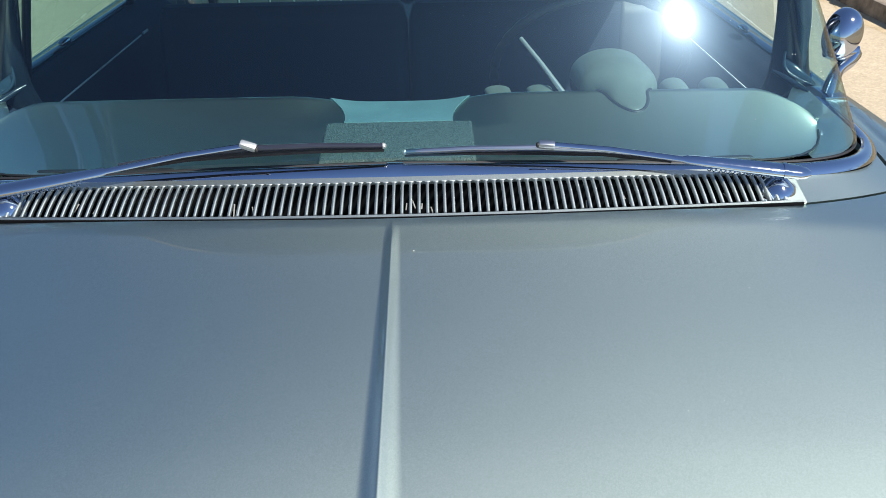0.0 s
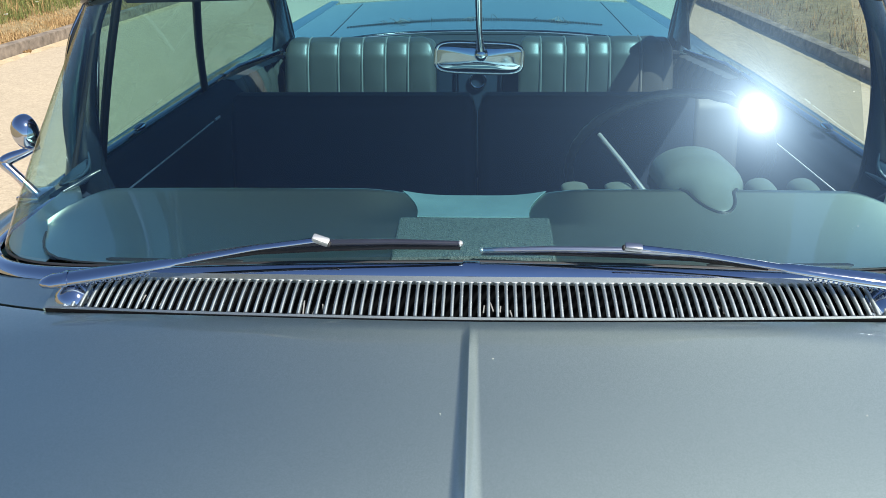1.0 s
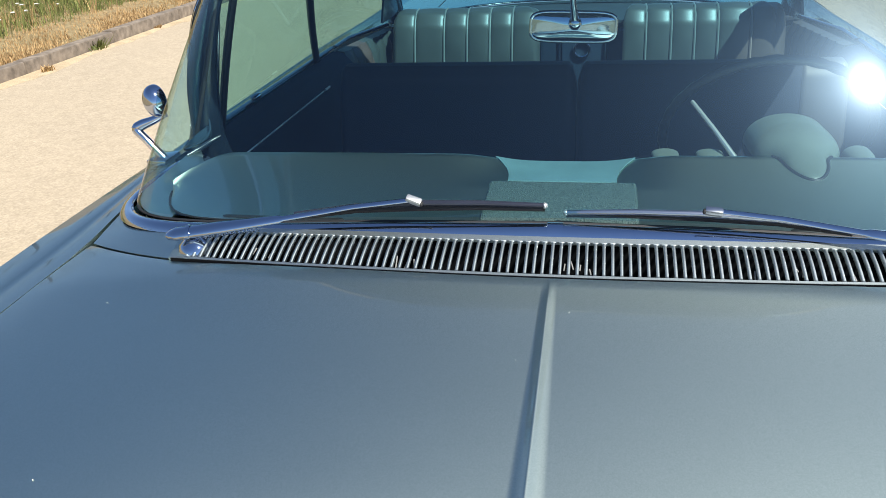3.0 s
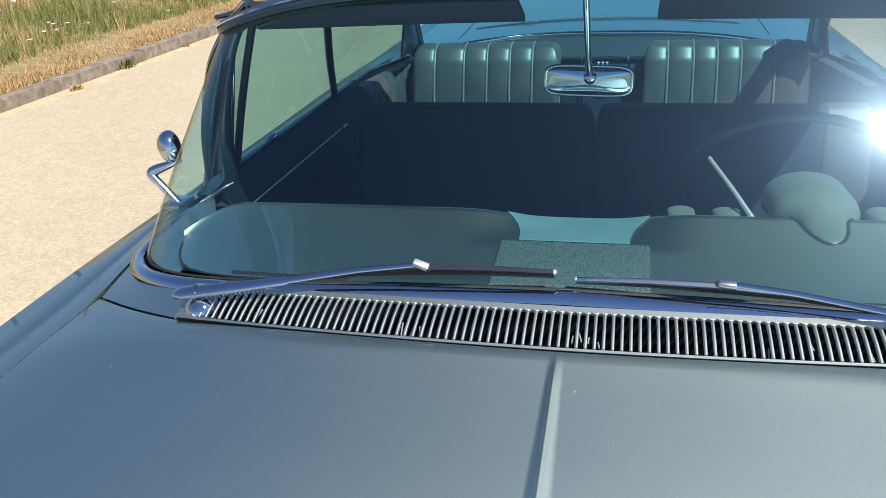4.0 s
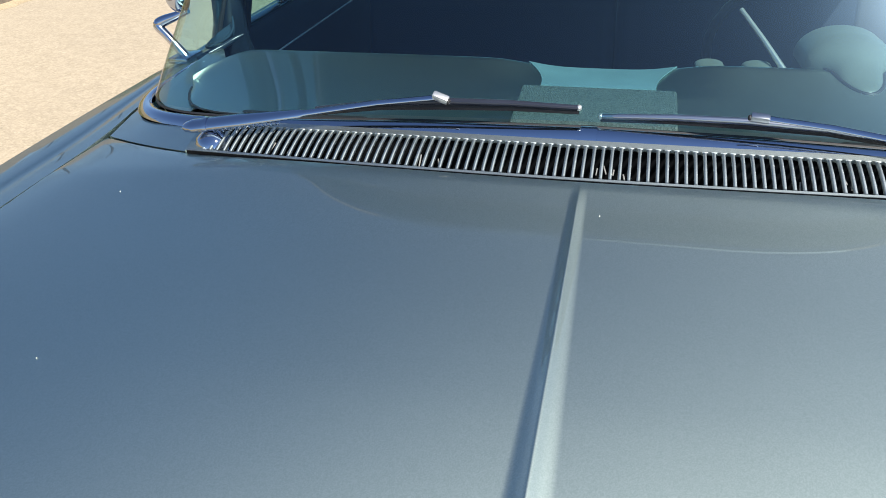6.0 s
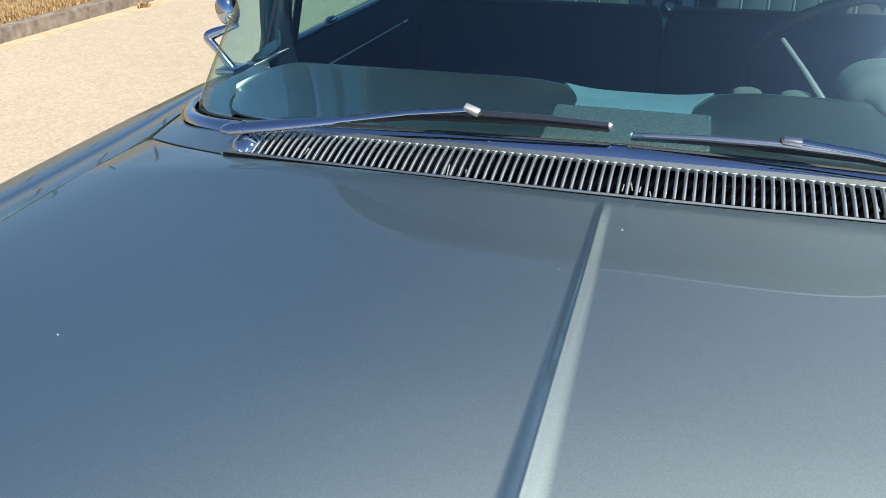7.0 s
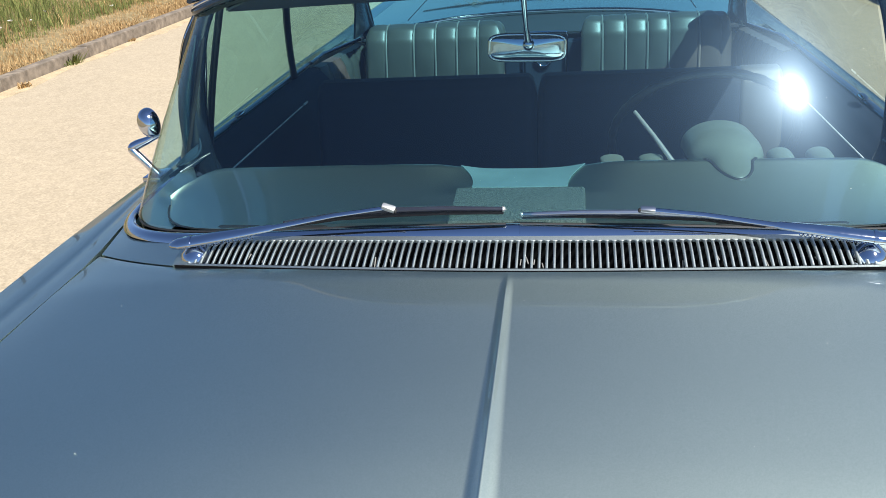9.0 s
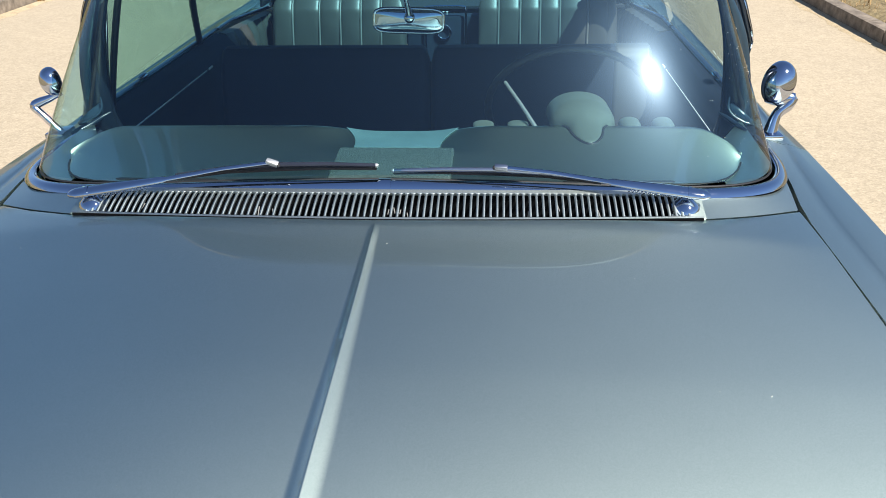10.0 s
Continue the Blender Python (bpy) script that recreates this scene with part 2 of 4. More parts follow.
def ground_z(x, y):
    d = max(ROAD_L - 0.15 - x, x - ROAD_R - 0.15, 0.0)
    bank = 0.10 * min(1, d * 6) + 0.16 * min(d, 12) * (1.0 if x < 0 else 0.4) * min(1, d / 1.2)
    hill = 3.6 * (1 - math.cos(math.pi * min(1.0, max(0.0, d - 4.5) / 11))) * (0.36 if x < 0 else 0.3)
    return bank + hill + (0.06 * noise.noise((x * 0.5, y * 0.5, 0)) * min(1, d) if d < 60 else 0)


def build_ground():
    xs = [-900, -300, -100, -40] + [-24 + 0.5 * i for i in range(38)] + [ROAD_L - 0.15, ROAD_L - 0.148, ROAD_R + 0.148, ROAD_R + 0.15] + [4 + 0.5 * i for i in range(40)] + [40, 100, 300, 900]
    ys = [-900, -300, -100, -40, -20] + [-12 + 1.0 * i for i in range(50)] + [44, 60, 100, 300, 900]
    xs = sorted(set(xs))
    bm = bmesh.new()
    rows = [[bm.verts.new((x, y, ground_z(x, y) - (0.02 if ROAD_L - 0.149 < x < ROAD_R + 0.149 else 0))) for x in xs] for y in ys]
    for a, b in zip(rows, rows[1:]):
        for i in range(len(xs) - 1):
            bm.faces.new((a[i], a[i + 1], b[i + 1], b[i]))
    tagged(part("ground", bm, SOIL), "dry brown earth bank with sparse weeds beside road", "ground", kind="structure")
    bm = sheet(lambda u, v: (mix(ROAD_L - 0.02, ROAD_R + 0.02, u), mix(-60, 140, v), 0.0), 8, 40, 0.015)
    tagged(part("road", bm, ROAD), "pale sandy worn asphalt road surface", "road", kind="structure")


build_ground()


def build_kerb(name, x, side, label):
    root = tagged(new(name), label, "kerb", kind="structure")
    bm = block((0.15, 1.592, 0.28), None, 0.02, 2)
    stone = part("kerb_stone", bm, STONE, root)
    stone.location = (x, -6, 0.0)
    rng = random.Random(5 if side < 0 else 6)
    for i in range(1, 30):
        s = stone.copy()
        scene.collection.objects.link(s)
        s.location = (x + rng.uniform(-0.008, 0.008), -6 + 1.6 * i, 0.0 + rng.uniform(-0.010, 0.006))
        s.rotation_euler = (0, rng.uniform(-0.02, 0.02), rng.uniform(-0.006, 0.006))


# ---- the car ----
car = tagged(new("car"), "grey-green metallic two-door hardtop car parked on the road", "car")

HOOD_EDGE = 0.8762


def crown(x):
    return -0.051 * min(1.2, abs(x) / 0.9) ** 2.8


def hood_rear(x):
    return max(0.012 + 0.1222 * x * x, 0.012 + 0.162 * (abs(x) / 0.87) ** 3.6)


def hood_z(x, y):
    d = max(0.0, -0.45 - y)
    e = max(0.0, -y)
    kick = 0.021 * (1 - math.exp(-e / 0.22)) * (1 - (min(abs(x), 0.88) / 0.88) ** 4)
    return 1.018 + crown(x) - 0.035 * e - kick - 0.012 * e * e - 0.01 * d - 0.07 * d * d * d


def ridge(x, y):
    """The crease: a hollow flank to either side of a small round crest."""
    k = min(1.0, -y / 0.6)
    w = mix(0.012, 0.0235, k) if x < 0 else mix(0.012, 0.0255, k)
    h = mix(0.0040, 0.0080, k) * min(1.0, max(0.0, (-y - 0.004) / 0.05))
    d = math.sqrt((x / w) ** 2 + 0.009)
    return h * 1.32 * max(0.0, 1 - d / 1.0045) ** 2.0


def build_hood():
    xs = [HOOD_EDGE * (i / 24) for i in range(25)]
    xs = [x for x in xs if x > 0.07] + [0.001 * i for i in range(27)] + [0.03, 0.04, 0.055]
    xs = sorted({round(s * x, 5) for x in xs for s in (-1, 1)})
    bm = bmesh.new()
    rows = []
    for j in range(61):
        row = []
        for x in xs:
            y0 = hood_rear(x) - 0.001
            y1 = -1.46 + 0.16 * (abs(x) / HOOD_EDGE) ** 3
            y = mix(y0, y1, (j / 60) ** 1.15)
            edge = 0.001 * (1 if j == 0 else 0) + 0.0015 * (1 if abs(x) > HOOD_EDGE - 0.001 else 0)
            row.append(bm.verts.new((x, y, hood_z(x, y) + ridge(x, y) - edge)))
        rows.append(row)
    for a, b in zip(rows, rows[1:]):
        for i in range(len(xs) - 1):
            bm.faces.new((a[i], a[i + 1], b[i + 1], b[i]))
    bmesh.ops.recalc_face_normals(bm, faces=bm.faces)
    bmesh.ops.solidify(bm, geom=list(bm.faces), thickness=0.012)
    return part("hood", bm, PAINT, car, "grey-green metallic bonnet with a raised centre crease")


hood = build_hood()

for s in (-1, 1):
    pts = [(s * mix(0.03, 0.74, k), -1.40 + 0.11 * k * k, hood_z(0.03 + 0.7 * k, -1.40 + 0.11 * k * k) + 0.006) for k in (0.0, 0.25, 0.5, 0.75, 1.0)]
    part("hood_spear", tube(pts, [0.016, 0.015, 0.012, 0.008, 0.002], 10, 0.6), CHROME, hood)

# outer sides: rows of y, inner x, inner z, top x, top z, edge x, edge z
SIDE = [
    (-1.75, 0.80, 0.78, 0.93, 0.80, 0.96, 0.74),
    (-1.45, 0.86, 0.86, 0.97, 0.875, 1.005, 0.84),
    (-0.9, 0.880, 0.925, 0.938, 0.917, 1.018, 0.902),
    (-0.3, 0.879, 0.961, 0.938, 0.953, 1.022, 0.941),
    (0.16, 0.880, 0.971, 0.938, 0.962, 1.028, 0.951),
    (0.34, 0.905, 0.975, 0.948, 0.966, 1.030, 0.953),
    (0.62, 0.925, 0.985, 0.968, 0.972, 1.030, 0.955),
    (0.95, 0.925, 1.0, 0.98, 0.985, 1.025, 0.955),
    (2.0, 0.925, 1.005, 0.99, 0.992, 1.02, 0.965),
    (2.6, 0.925, 0.988, 0.985, 0.988, 1.03, 0.968),
    (3.5, 0.925, 0.988, 0.985, 0.992, 1.04, 0.972),
    (4.55, 0.925, 0.984, 0.97, 0.988, 1.03, 0.965),
]


def side_point(y, k):
    ix, iz, tx, tz, ex, ez = curve_at(SIDE, y)
    prof = [(ix - 0.004, iz - 0.03), (ix, iz), (mix(ix, tx, 0.5), mix(iz, tz, 0.5) + 0.001), (tx, tz), (mix(tx, ex, 0.16), tz + 0.0012), (ex, ez), (ex + 0.004, ez - 0.03),
            (ex - 0.02, 0.78), (ex - 0.005, 0.6), (ex - 0.03, 0.42), (ex - 0.10, 0.26)]
    f = k * (len(prof) - 1)
    i = min(int(f), len(prof) - 2)
    return mix(prof[i][0], prof[i + 1][0], f - i), mix(prof[i][1], prof[i + 1][1], f - i)


def build_side(name, y0, y1, s, parent=None, label="", n=24):
    def fn(u, v):
        y = mix(y0, y1, u)
        x, z = side_point(y, v)
        return (s * x, y, z)
    return part(name, sheet(fn, n, 20, 0.008), PAINT, parent or car, label)


for s in (-1, 1):
    build_side("front_fender", -1.72, 0.598, s)
    build_side("quarter_panel", 1.902, 4.54, s)


def intake(x, k):
    """A point of the curved air intake, k 0 at its front edge, 1 at its back."""
    r = abs(x) / 0.6
    return Vector((x, mix(0.018 + 0.044 * r * r, 0.105 + 0.034 * r * r, k), 1.0188 + 0.0212 * k - 0.0125 * r ** 2.2))


def build_cowl():
    # plain painted ends of the cowl beside the air intake
    for s in (-1, 1):
        def fn(u, v):
            x = mix(0.648, mix(0.874, 0.895, v), u)
            y = mix(hood_rear(x) + 0.006, 0.19 + 0.15 * max(0, (x - 0.7) / 0.19) ** 2, v)
            z = 1.017 + crown(x) + 0.012 * v
            return (s * x, y, z)
        part("cowl_panel", sheet(fn, 10, 8, 0.01), PAINT, car)
    # floor under the slats, its shade put into the near-black
    grille = part("cowl_grille", block((1.296, 0.20, 0.006), pose(0, 0.11, 0.94), 0.0), RECESS_SHADE, car, "slotted silver cowl intake with dark slots")
    def rail(k0, k1):
        return sheet(lambda u, v: intake(mix(-0.65, 0.65, u), mix(k0, k1, v)), 48, 3, 0.0016)
    part("rail", rail(-0.036, 0.022), GRILLE, grille)
    part("rail", rail(0.93, 1.07), GRILLE, grille)
    # lip added to close the front gap, near-black for its shade
    part("flange", sheet(lambda u, v: intake(mix(-0.65, 0.65, u), -0.034) - Vector((0, 0.001, mix(0.001, 0.025, v))), 48, 2, 0.002), RECESS_SHADE, grille)
    for s in (-1, 1):
        part("end_plate", sheet(lambda u, v: intake(s * mix(0.622, 0.655, u), mix(-0.03, 1.1, v)) - Vector((0, 0, 0.001)), 4, 8, 0.006), PAINT, grille)
    # a round-backed bar that flares at both ends, so that the slots between bars end round
    half, r = 0.00661, 0.0041
    ends = [(-0.060 + r * (1 - math.cos(k * math.pi / 8)), half - r * math.sin(k * math.pi / 8)) for k in range(5)]
    rows = ends + [(-0.03, half - r), (0.0, half - r), (0.03, half - r)] + [(-y, w) for y, w in reversed(ends)]
    bm = bmesh.new()
    grid = []
    for y, w in rows:
        z = 0.0022 * (1 - (y / 0.06) ** 2)
        edge = 0.0016 * min(1.0, (half - w) / r + 0.15)
        grid.append([bm.verts.new(p) for p in ((-w, y, z - 0.006), (-w, y, z - edge), (-0.6 * w, y, z - 0.35 * edge), (0.6 * w, y, z - 0.35 * edge), (w, y, z - edge), (w, y, z - 0.006))])
    for p, q in zip(grid, grid[1:]):
        for i in range(6):
            bm.faces.new((p[i], p[(i + 1) % 6], q[(i + 1) % 6], q[i]))
    bm.faces.new(grid[0])
    bm.faces.new(grid[-1])
    first = part("slat", bm, GRILLE, grille)
    n = 95
    for i in range(n):
        x = -0.622 + 1.244 * i / (n - 1)
        ob = first if i == 0 else first.copy()
        if i:
            scene.collection.objects.link(ob)
        a, b = intake(x, 0.015), intake(x, 0.945)
        ob.location = (a + b) / 2
        ob.scale = (1, (b.y - a.y) / 0.120, 1)
        ob.rotation_euler = (math.atan2(b.z - a.z, b.y - a.y), 0, 0)
    # small pale slivers set in the slots
    rng = random.Random(14)
    for x in (-0.50, -0.47, -0.245, -0.23, -0.216, 0.018, 0.031, 0.045, 0.058, 0.30, 0.345, 0.36, 0.372, 0.44, 0.53):
        p = intake(x + rng.uniform(-0.002, 0.002), rng.uniform(0.2, 0.5)) - Vector((0, 0, 0.007))
        m = Matrix.Translation(p) @ pose(0, 0, 0, 18 + rng.uniform(-10, 25), rng.uniform(-25, 25), rng.uniform(-12, 12))
        part("pale_sliver", block((0.0022, rng.uniform(0.012, 0.03), 0.0012), m, 0.0004, 1), PALE_GREY, grille)
    # trough walls, near-black for the shade down in the slots
    part("trough", sheet(lambda u, v: intake(mix(-0.65, 0.65, u), 1.05) - Vector((0, 0, mix(0.012, 0.08, v))), 24, 2, 0.004), RECESS_SHADE, grille)
    part("trough", sheet(lambda u, v: intake(mix(-0.65, 0.65, u), 0.0) - Vector((0, 0.004, mix(0.012, 0.08, v))), 24, 2, 0.004), RECESS_SHADE, grille)


build_cowl()


# windshield: bottom and top outlines
def superellipse(t, half, y_mid, y_end, n):
    a = t * math.pi / 2
    c, s = abs(math.sin(a)) ** (2 / n), abs(math.cos(a)) ** (2 / n)
    return math.copysign(half * c, t), y_end - (y_end - y_mid) * s


def ws_bottom(t, grow=0.0):
    x, y = superellipse(t, 0.88 + 1.8 * grow, 0.165 - grow, 0.64, 4.8)
    return Vector((x, y, 1.052 - 0.05 * (abs(x) / 0.93) ** 2))


def ws_top(t):
    x, y = superellipse(t, 0.76, 0.50, 0.66, 3.9)
    return Vector((x, y, 1.478 - 0.085 * (abs(x) / 0.76) ** 4))


def ws_point(u, v):
    t = u * 2 - 1
    t = math.copysign(abs(t) ** 0.8, t) if abs(t) > 1e-6 else 0.0
    p = ws_bottom(t).lerp(ws_top(t), v)
    out = Vector((p.x * 0.15, -0.35, 0.25)).normalized()
    return p + out * 0.014 * math.sin(math.pi * v) * (1 - abs(t) ** 3)


def build_windshield():
    part("windshield", sheet(ws_point, 64, 20, 0.0), GLASS, car, "curved wraparound tinted windshield glass")
    ts = [-1 + 2 * i / 120 for i in range(121)]
    ts = [math.copysign(abs(t) ** 0.8, t) if abs(t) > 1e-6 else 0.0 for t in ts]
    low = [ws_bottom(t, 0.012) + Vector((0, -0.003, -0.011)) for t in ts]
    def band(t, v, grow=0.0):
        # a rolled strip: from the glass over the top and down to a lip
        p, q = ws_bottom(t - 0.002, 0.012), ws_bottom(t + 0.002, 0.012)
        way = (q - p).normalized() if abs(t) > 0.05 and abs(t) < 0.99 else Vector((1, 0, 0)) if abs(t) <= 0.05 else Vector((0, math.copysign(1, -t) * -1 if t < 0 else 1, 0))
        out = Vector((way.y, -way.x, 0)).normalized() if abs(t) < 0.99 else Vector((math.copysign(1, t), 0, 0))
        a = radians(mix(115, 27, v))
        c = ws_bottom(t, 0.012)
        return c + out * ((0.022 + grow) * math.cos(a) - 0.004) + Vector((0, 0, (0.0265 + grow) * math.sin(a) - 0.0344))
    moulding = part("windshield_moulding", sheet(lambda u, v: band(ts[round(u * 120)], v), 120, 12), CHROME, car, "polished chrome windshield moulding")
    part("gasket", tube([ws_bottom(t) + Vector((0, 0.003, -0.010)) for t in ts], 0.0028, 6), BLACK, moulding)
    # near-black strip for the dark line under the moulding's lip
    part("seal", tube([p + Vector((0, -0.009, -0.0175)) for p in low], 0.0055, 8), RECESS_SHADE, moulding)
    part("joint_cover", sheet(lambda u, v: band(0.0, v, 0.0020) + Vector((mix(-0.013, 0.013, u), 0, 0)), 2, 12, 0.0015), CHROME, moulding)
    for u in (0.0, 1.0):
        part("edge_seal", tube([ws_point(u, k / 14) for k in range(15)], 0.0062, 8, 0.6, (0, 1, 0)), BLACK, moulding)
    part("header_moulding", tube([ws_top(t) + Vector((0, -0.003, 0.003)) for t in ts], [0.015 - 0.009 * abs(t) ** 3 for t in ts], 10, 0.7), DARKTRIM, car)
    part("header_bead", tube([ws_top(t) + Vector((0, -0.013, 0.016)) for t in ts], 0.0025, 6), CHROME, car)
    part("header", tube([ws_top(t) + Vector((0, 0.035, 0.004)) for t in ts if abs(t) < 0.95], [0.036 * (1 - 3.2 * max(0, abs(t) - 0.75)) for t in ts if abs(t) < 0.95], 8, 0.5), LINER, car)


build_windshield()


def build_roof():
    def fn(u, v):
        t = u * 2 - 1
        y = mix(0.49 + 0.16 * abs(t) ** 3, 1.82 - 0.04 * abs(t) ** 3, v)
        half = mix(0.758, 0.735, v ** 2)
        z = 1.488 + 0.02 * math.sin(math.pi * min(1, v * 1.1)) - 0.075 * v * v - 0.088 * abs(t) ** 4
        return (t * half, y, z)
    part("roof", sheet(fn, 32, 24, 0.012), PAINT, car)
    part("headliner", sheet(lambda u, v: Vector(fn(mix(0.03, 0.97, u), mix(0.04, 0.97, v))) - Vector((0, 0, 0.028)), 24, 16, 0.004), ROOFCLOTH, car)
    for s in (-1, 1):
        # windshield pillar, dog-leg at the belt
        pts = [(s * 0.878, 0.73, 0.955), (s * 0.872, 0.705, 1.0), (s * 0.862, 0.69, 1.05), (s * 0.847, 0.68, 1.145), (s * 0.832, 0.675, 1.22), (s * 0.810, 0.672, 1.285), (s * 0.785, 0.665, 1.35), (s * 0.755, 0.66, 1.405)]
        pillar = part("windshield_pillar", limb(pts, [0.056, 0.050, 0.041, 0.034, 0.030, 0.024, 0.022, 0.022], 18, 0.8, (0, 1, 0)), DARKTRIM, car)
        part("pillar_knuckle", limb([(s * 0.838, 0.655, 1.062), (s * 0.846, 0.645, 1.046), (s * 0.862, 0.636, 1.030), (s * 0.884, 0.63, 1.020), (s * 0.90, 0.63, 1.014)], [0.006, 0.015, 0.017, 0.011, 0.004], 16, 0.45, (0, 1, 0), 6), PILLAR_GLOSS, pillar)
        part("foot_bead", limb([(s * 0.828, 0.640, 1.085), (s * 0.826, 0.632, 1.060), (s * 0.836, 0.620, 1.042), (s * 0.858, 0.612, 1.030), (s * 0.880, 0.606, 1.022)], [0.002, 0.0035, 0.004, 0.0035, 0.002], 8, 1.0, (0, 1, 0), 6), PILLAR_GLOSS, pillar)
        part("foot_rib", limb([(s * 0.803, 0.632, 1.046), (s * 0.820, 0.616, 1.038), (s * 0.842, 0.595, 1.026), (s * 0.862, 0.57, 1.018)], [0.003, 0.006, 0.006, 0.003], 8, 0.8, (0, 1, 0), 6), DARKTRIM, pillar)
        # added strip in the shape of the pillar's reflected highlight, lighter blue
        part("pillar_highlight", limb([(s * 0.872, 0.648, 1.05), (s * 0.858, 0.640, 1.14), (s * 0.838, 0.636, 1.22), (s * 0.812, 0.634, 1.29), (s * 0.785, 0.632, 1.345)], [0.008, 0.014, 0.016, 0.013, 0.005], 10, 0.5, (0, 1, 0)), PILLAR_GLOSS, pillar)
        drip = [(s * 0.70, 0.62, 1.452), (s * 0.765, 0.68, 1.410), (s * 0.802, 0.69, 1.368), (s * 0.834, 0.69, 1.320), (s * 0.855, 0.69, 1.268), (s * 0.871, 0.692, 1.225), (s * 0.874, 0.70, 1.20), (s * 0.872, 0.71, 1.17)]
        part("drip_moulding", limb(drip, [0.012, 0.014, 0.014, 0.013, 0.012, 0.010, 0.008, 0.006], 10, 1.0, (0, 1, 0)), DARKTRIM, pillar)
        inner = [(s * 0.70, 0.67, 1.415), (s * 0.745, 0.675, 1.385), (s * 0.775, 0.675, 1.345), (s * 0.802, 0.675, 1.302), (s * 0.825, 0.68, 1.255), (s * 0.842, 0.685, 1.21), (s * 0.848, 0.70, 1.19), (s * 0.855, 0.71, 1.165)]
        drip_line, inner_line = glide(drip, 4), glide(inner, 4)
        part("pillar_skin", sheet(lambda u, v: Vector(drip_line[round(v * 28)]).lerp(Vector(inner_line[round(v * 28)]), u), 3, 28, 0.006), DARKTRIM, pillar)
        part("drip_bead", tube([Vector(p) + Vector((s * 0.004, -0.010, 0.003)) for p in glide(drip, 4)], 0.003, 6), CHROME, pillar)
        # roof rail and rear pillar
        rail = [(s * 0.765, 0.69, 1.410), (s * 0.77, 0.95, 1.402), (s * 0.76, 1.3, 1.370), (s * 0.748, 1.72, 1.328), (s * 0.746, 2.05, 1.276)]
        part("roof_rail", tube(rail, [0.022, 0.031, 0.031, 0.031, 0.031], 10, 0.9), DARKTRIM, car)
        rear = [(s * 0.744, 2.04, 1.286), (s * 0.766, 2.20, 1.19), (s * 0.793, 2.38, 1.076), (s * 0.828, 2.60, 0.975)]
        # padded trim that widens the rear pillar towards its foot
        def pillar_trim(u, v):
            p = Vector(rear[0]).lerp(Vector(rear[1]), v * 2) if v < 0.5 else Vector(rear[1]).lerp(Vector(rear[2]), v * 2 - 1)
            ahead = mix(0.05, 0.30, v ** 1.2)
            return p + Vector((-s * 0.016 - s * 0.010 * math.sin(math.pi * u), -ahead * u, -0.012 * u * v))
        part("pillar_trim", sheet(pillar_trim, 8, 14, 0.008), DARKTRIM, car)
        # unseen rail added outside so the roof's shadow reaches farther over the seats
        gutter = [(x + s * (0.034 if i else 0.045), y, z + 0.004) for i, (x, y, z) in enumerate(rail)]
        part("drip_rail", limb(gutter, [0.008, 0.013, 0.013, 0.013, 0.010], 10, 0.7), DARKTRIM, car)
        rear_pillar = part("rear_pillar", limb(rear, [0.04, 0.032, 0.034, 0.05], 12, 0.8), DARKTRIM, car)
        back = glide([(x - s * 0.012, y + 0.06, z - 0.006) for x, y, z in rear], 5)
        front = glide(rear, 5)
        part("pillar_panel", sheet(lambda u, v: Vector(front[round(v * 15)]).lerp(Vector(back[round(v * 15)]), u), 3, 15, 0.02), DARKTRIM, rear_pillar)
    for s in (-1, 1):
        x0, x1 = (-0.715, -0.125) if s < 0 else (0.14, 0.715)
        bm = sheet(lambda u, v: (mix(x0, x1, u), mix(0.55 + 0.10 * max(0, (abs(mix(x0, x1, u)) - 0.58) / 0.135) ** 2, 0.70, v), 1.466 - 0.060 * v - 0.008 * abs(mix(x0, x1, u) / 0.66) ** 2), 12, 6, 0.014)
        part("sun_visor", bm, LINER, car, "dark padded sun visor folded up")


build_roof()


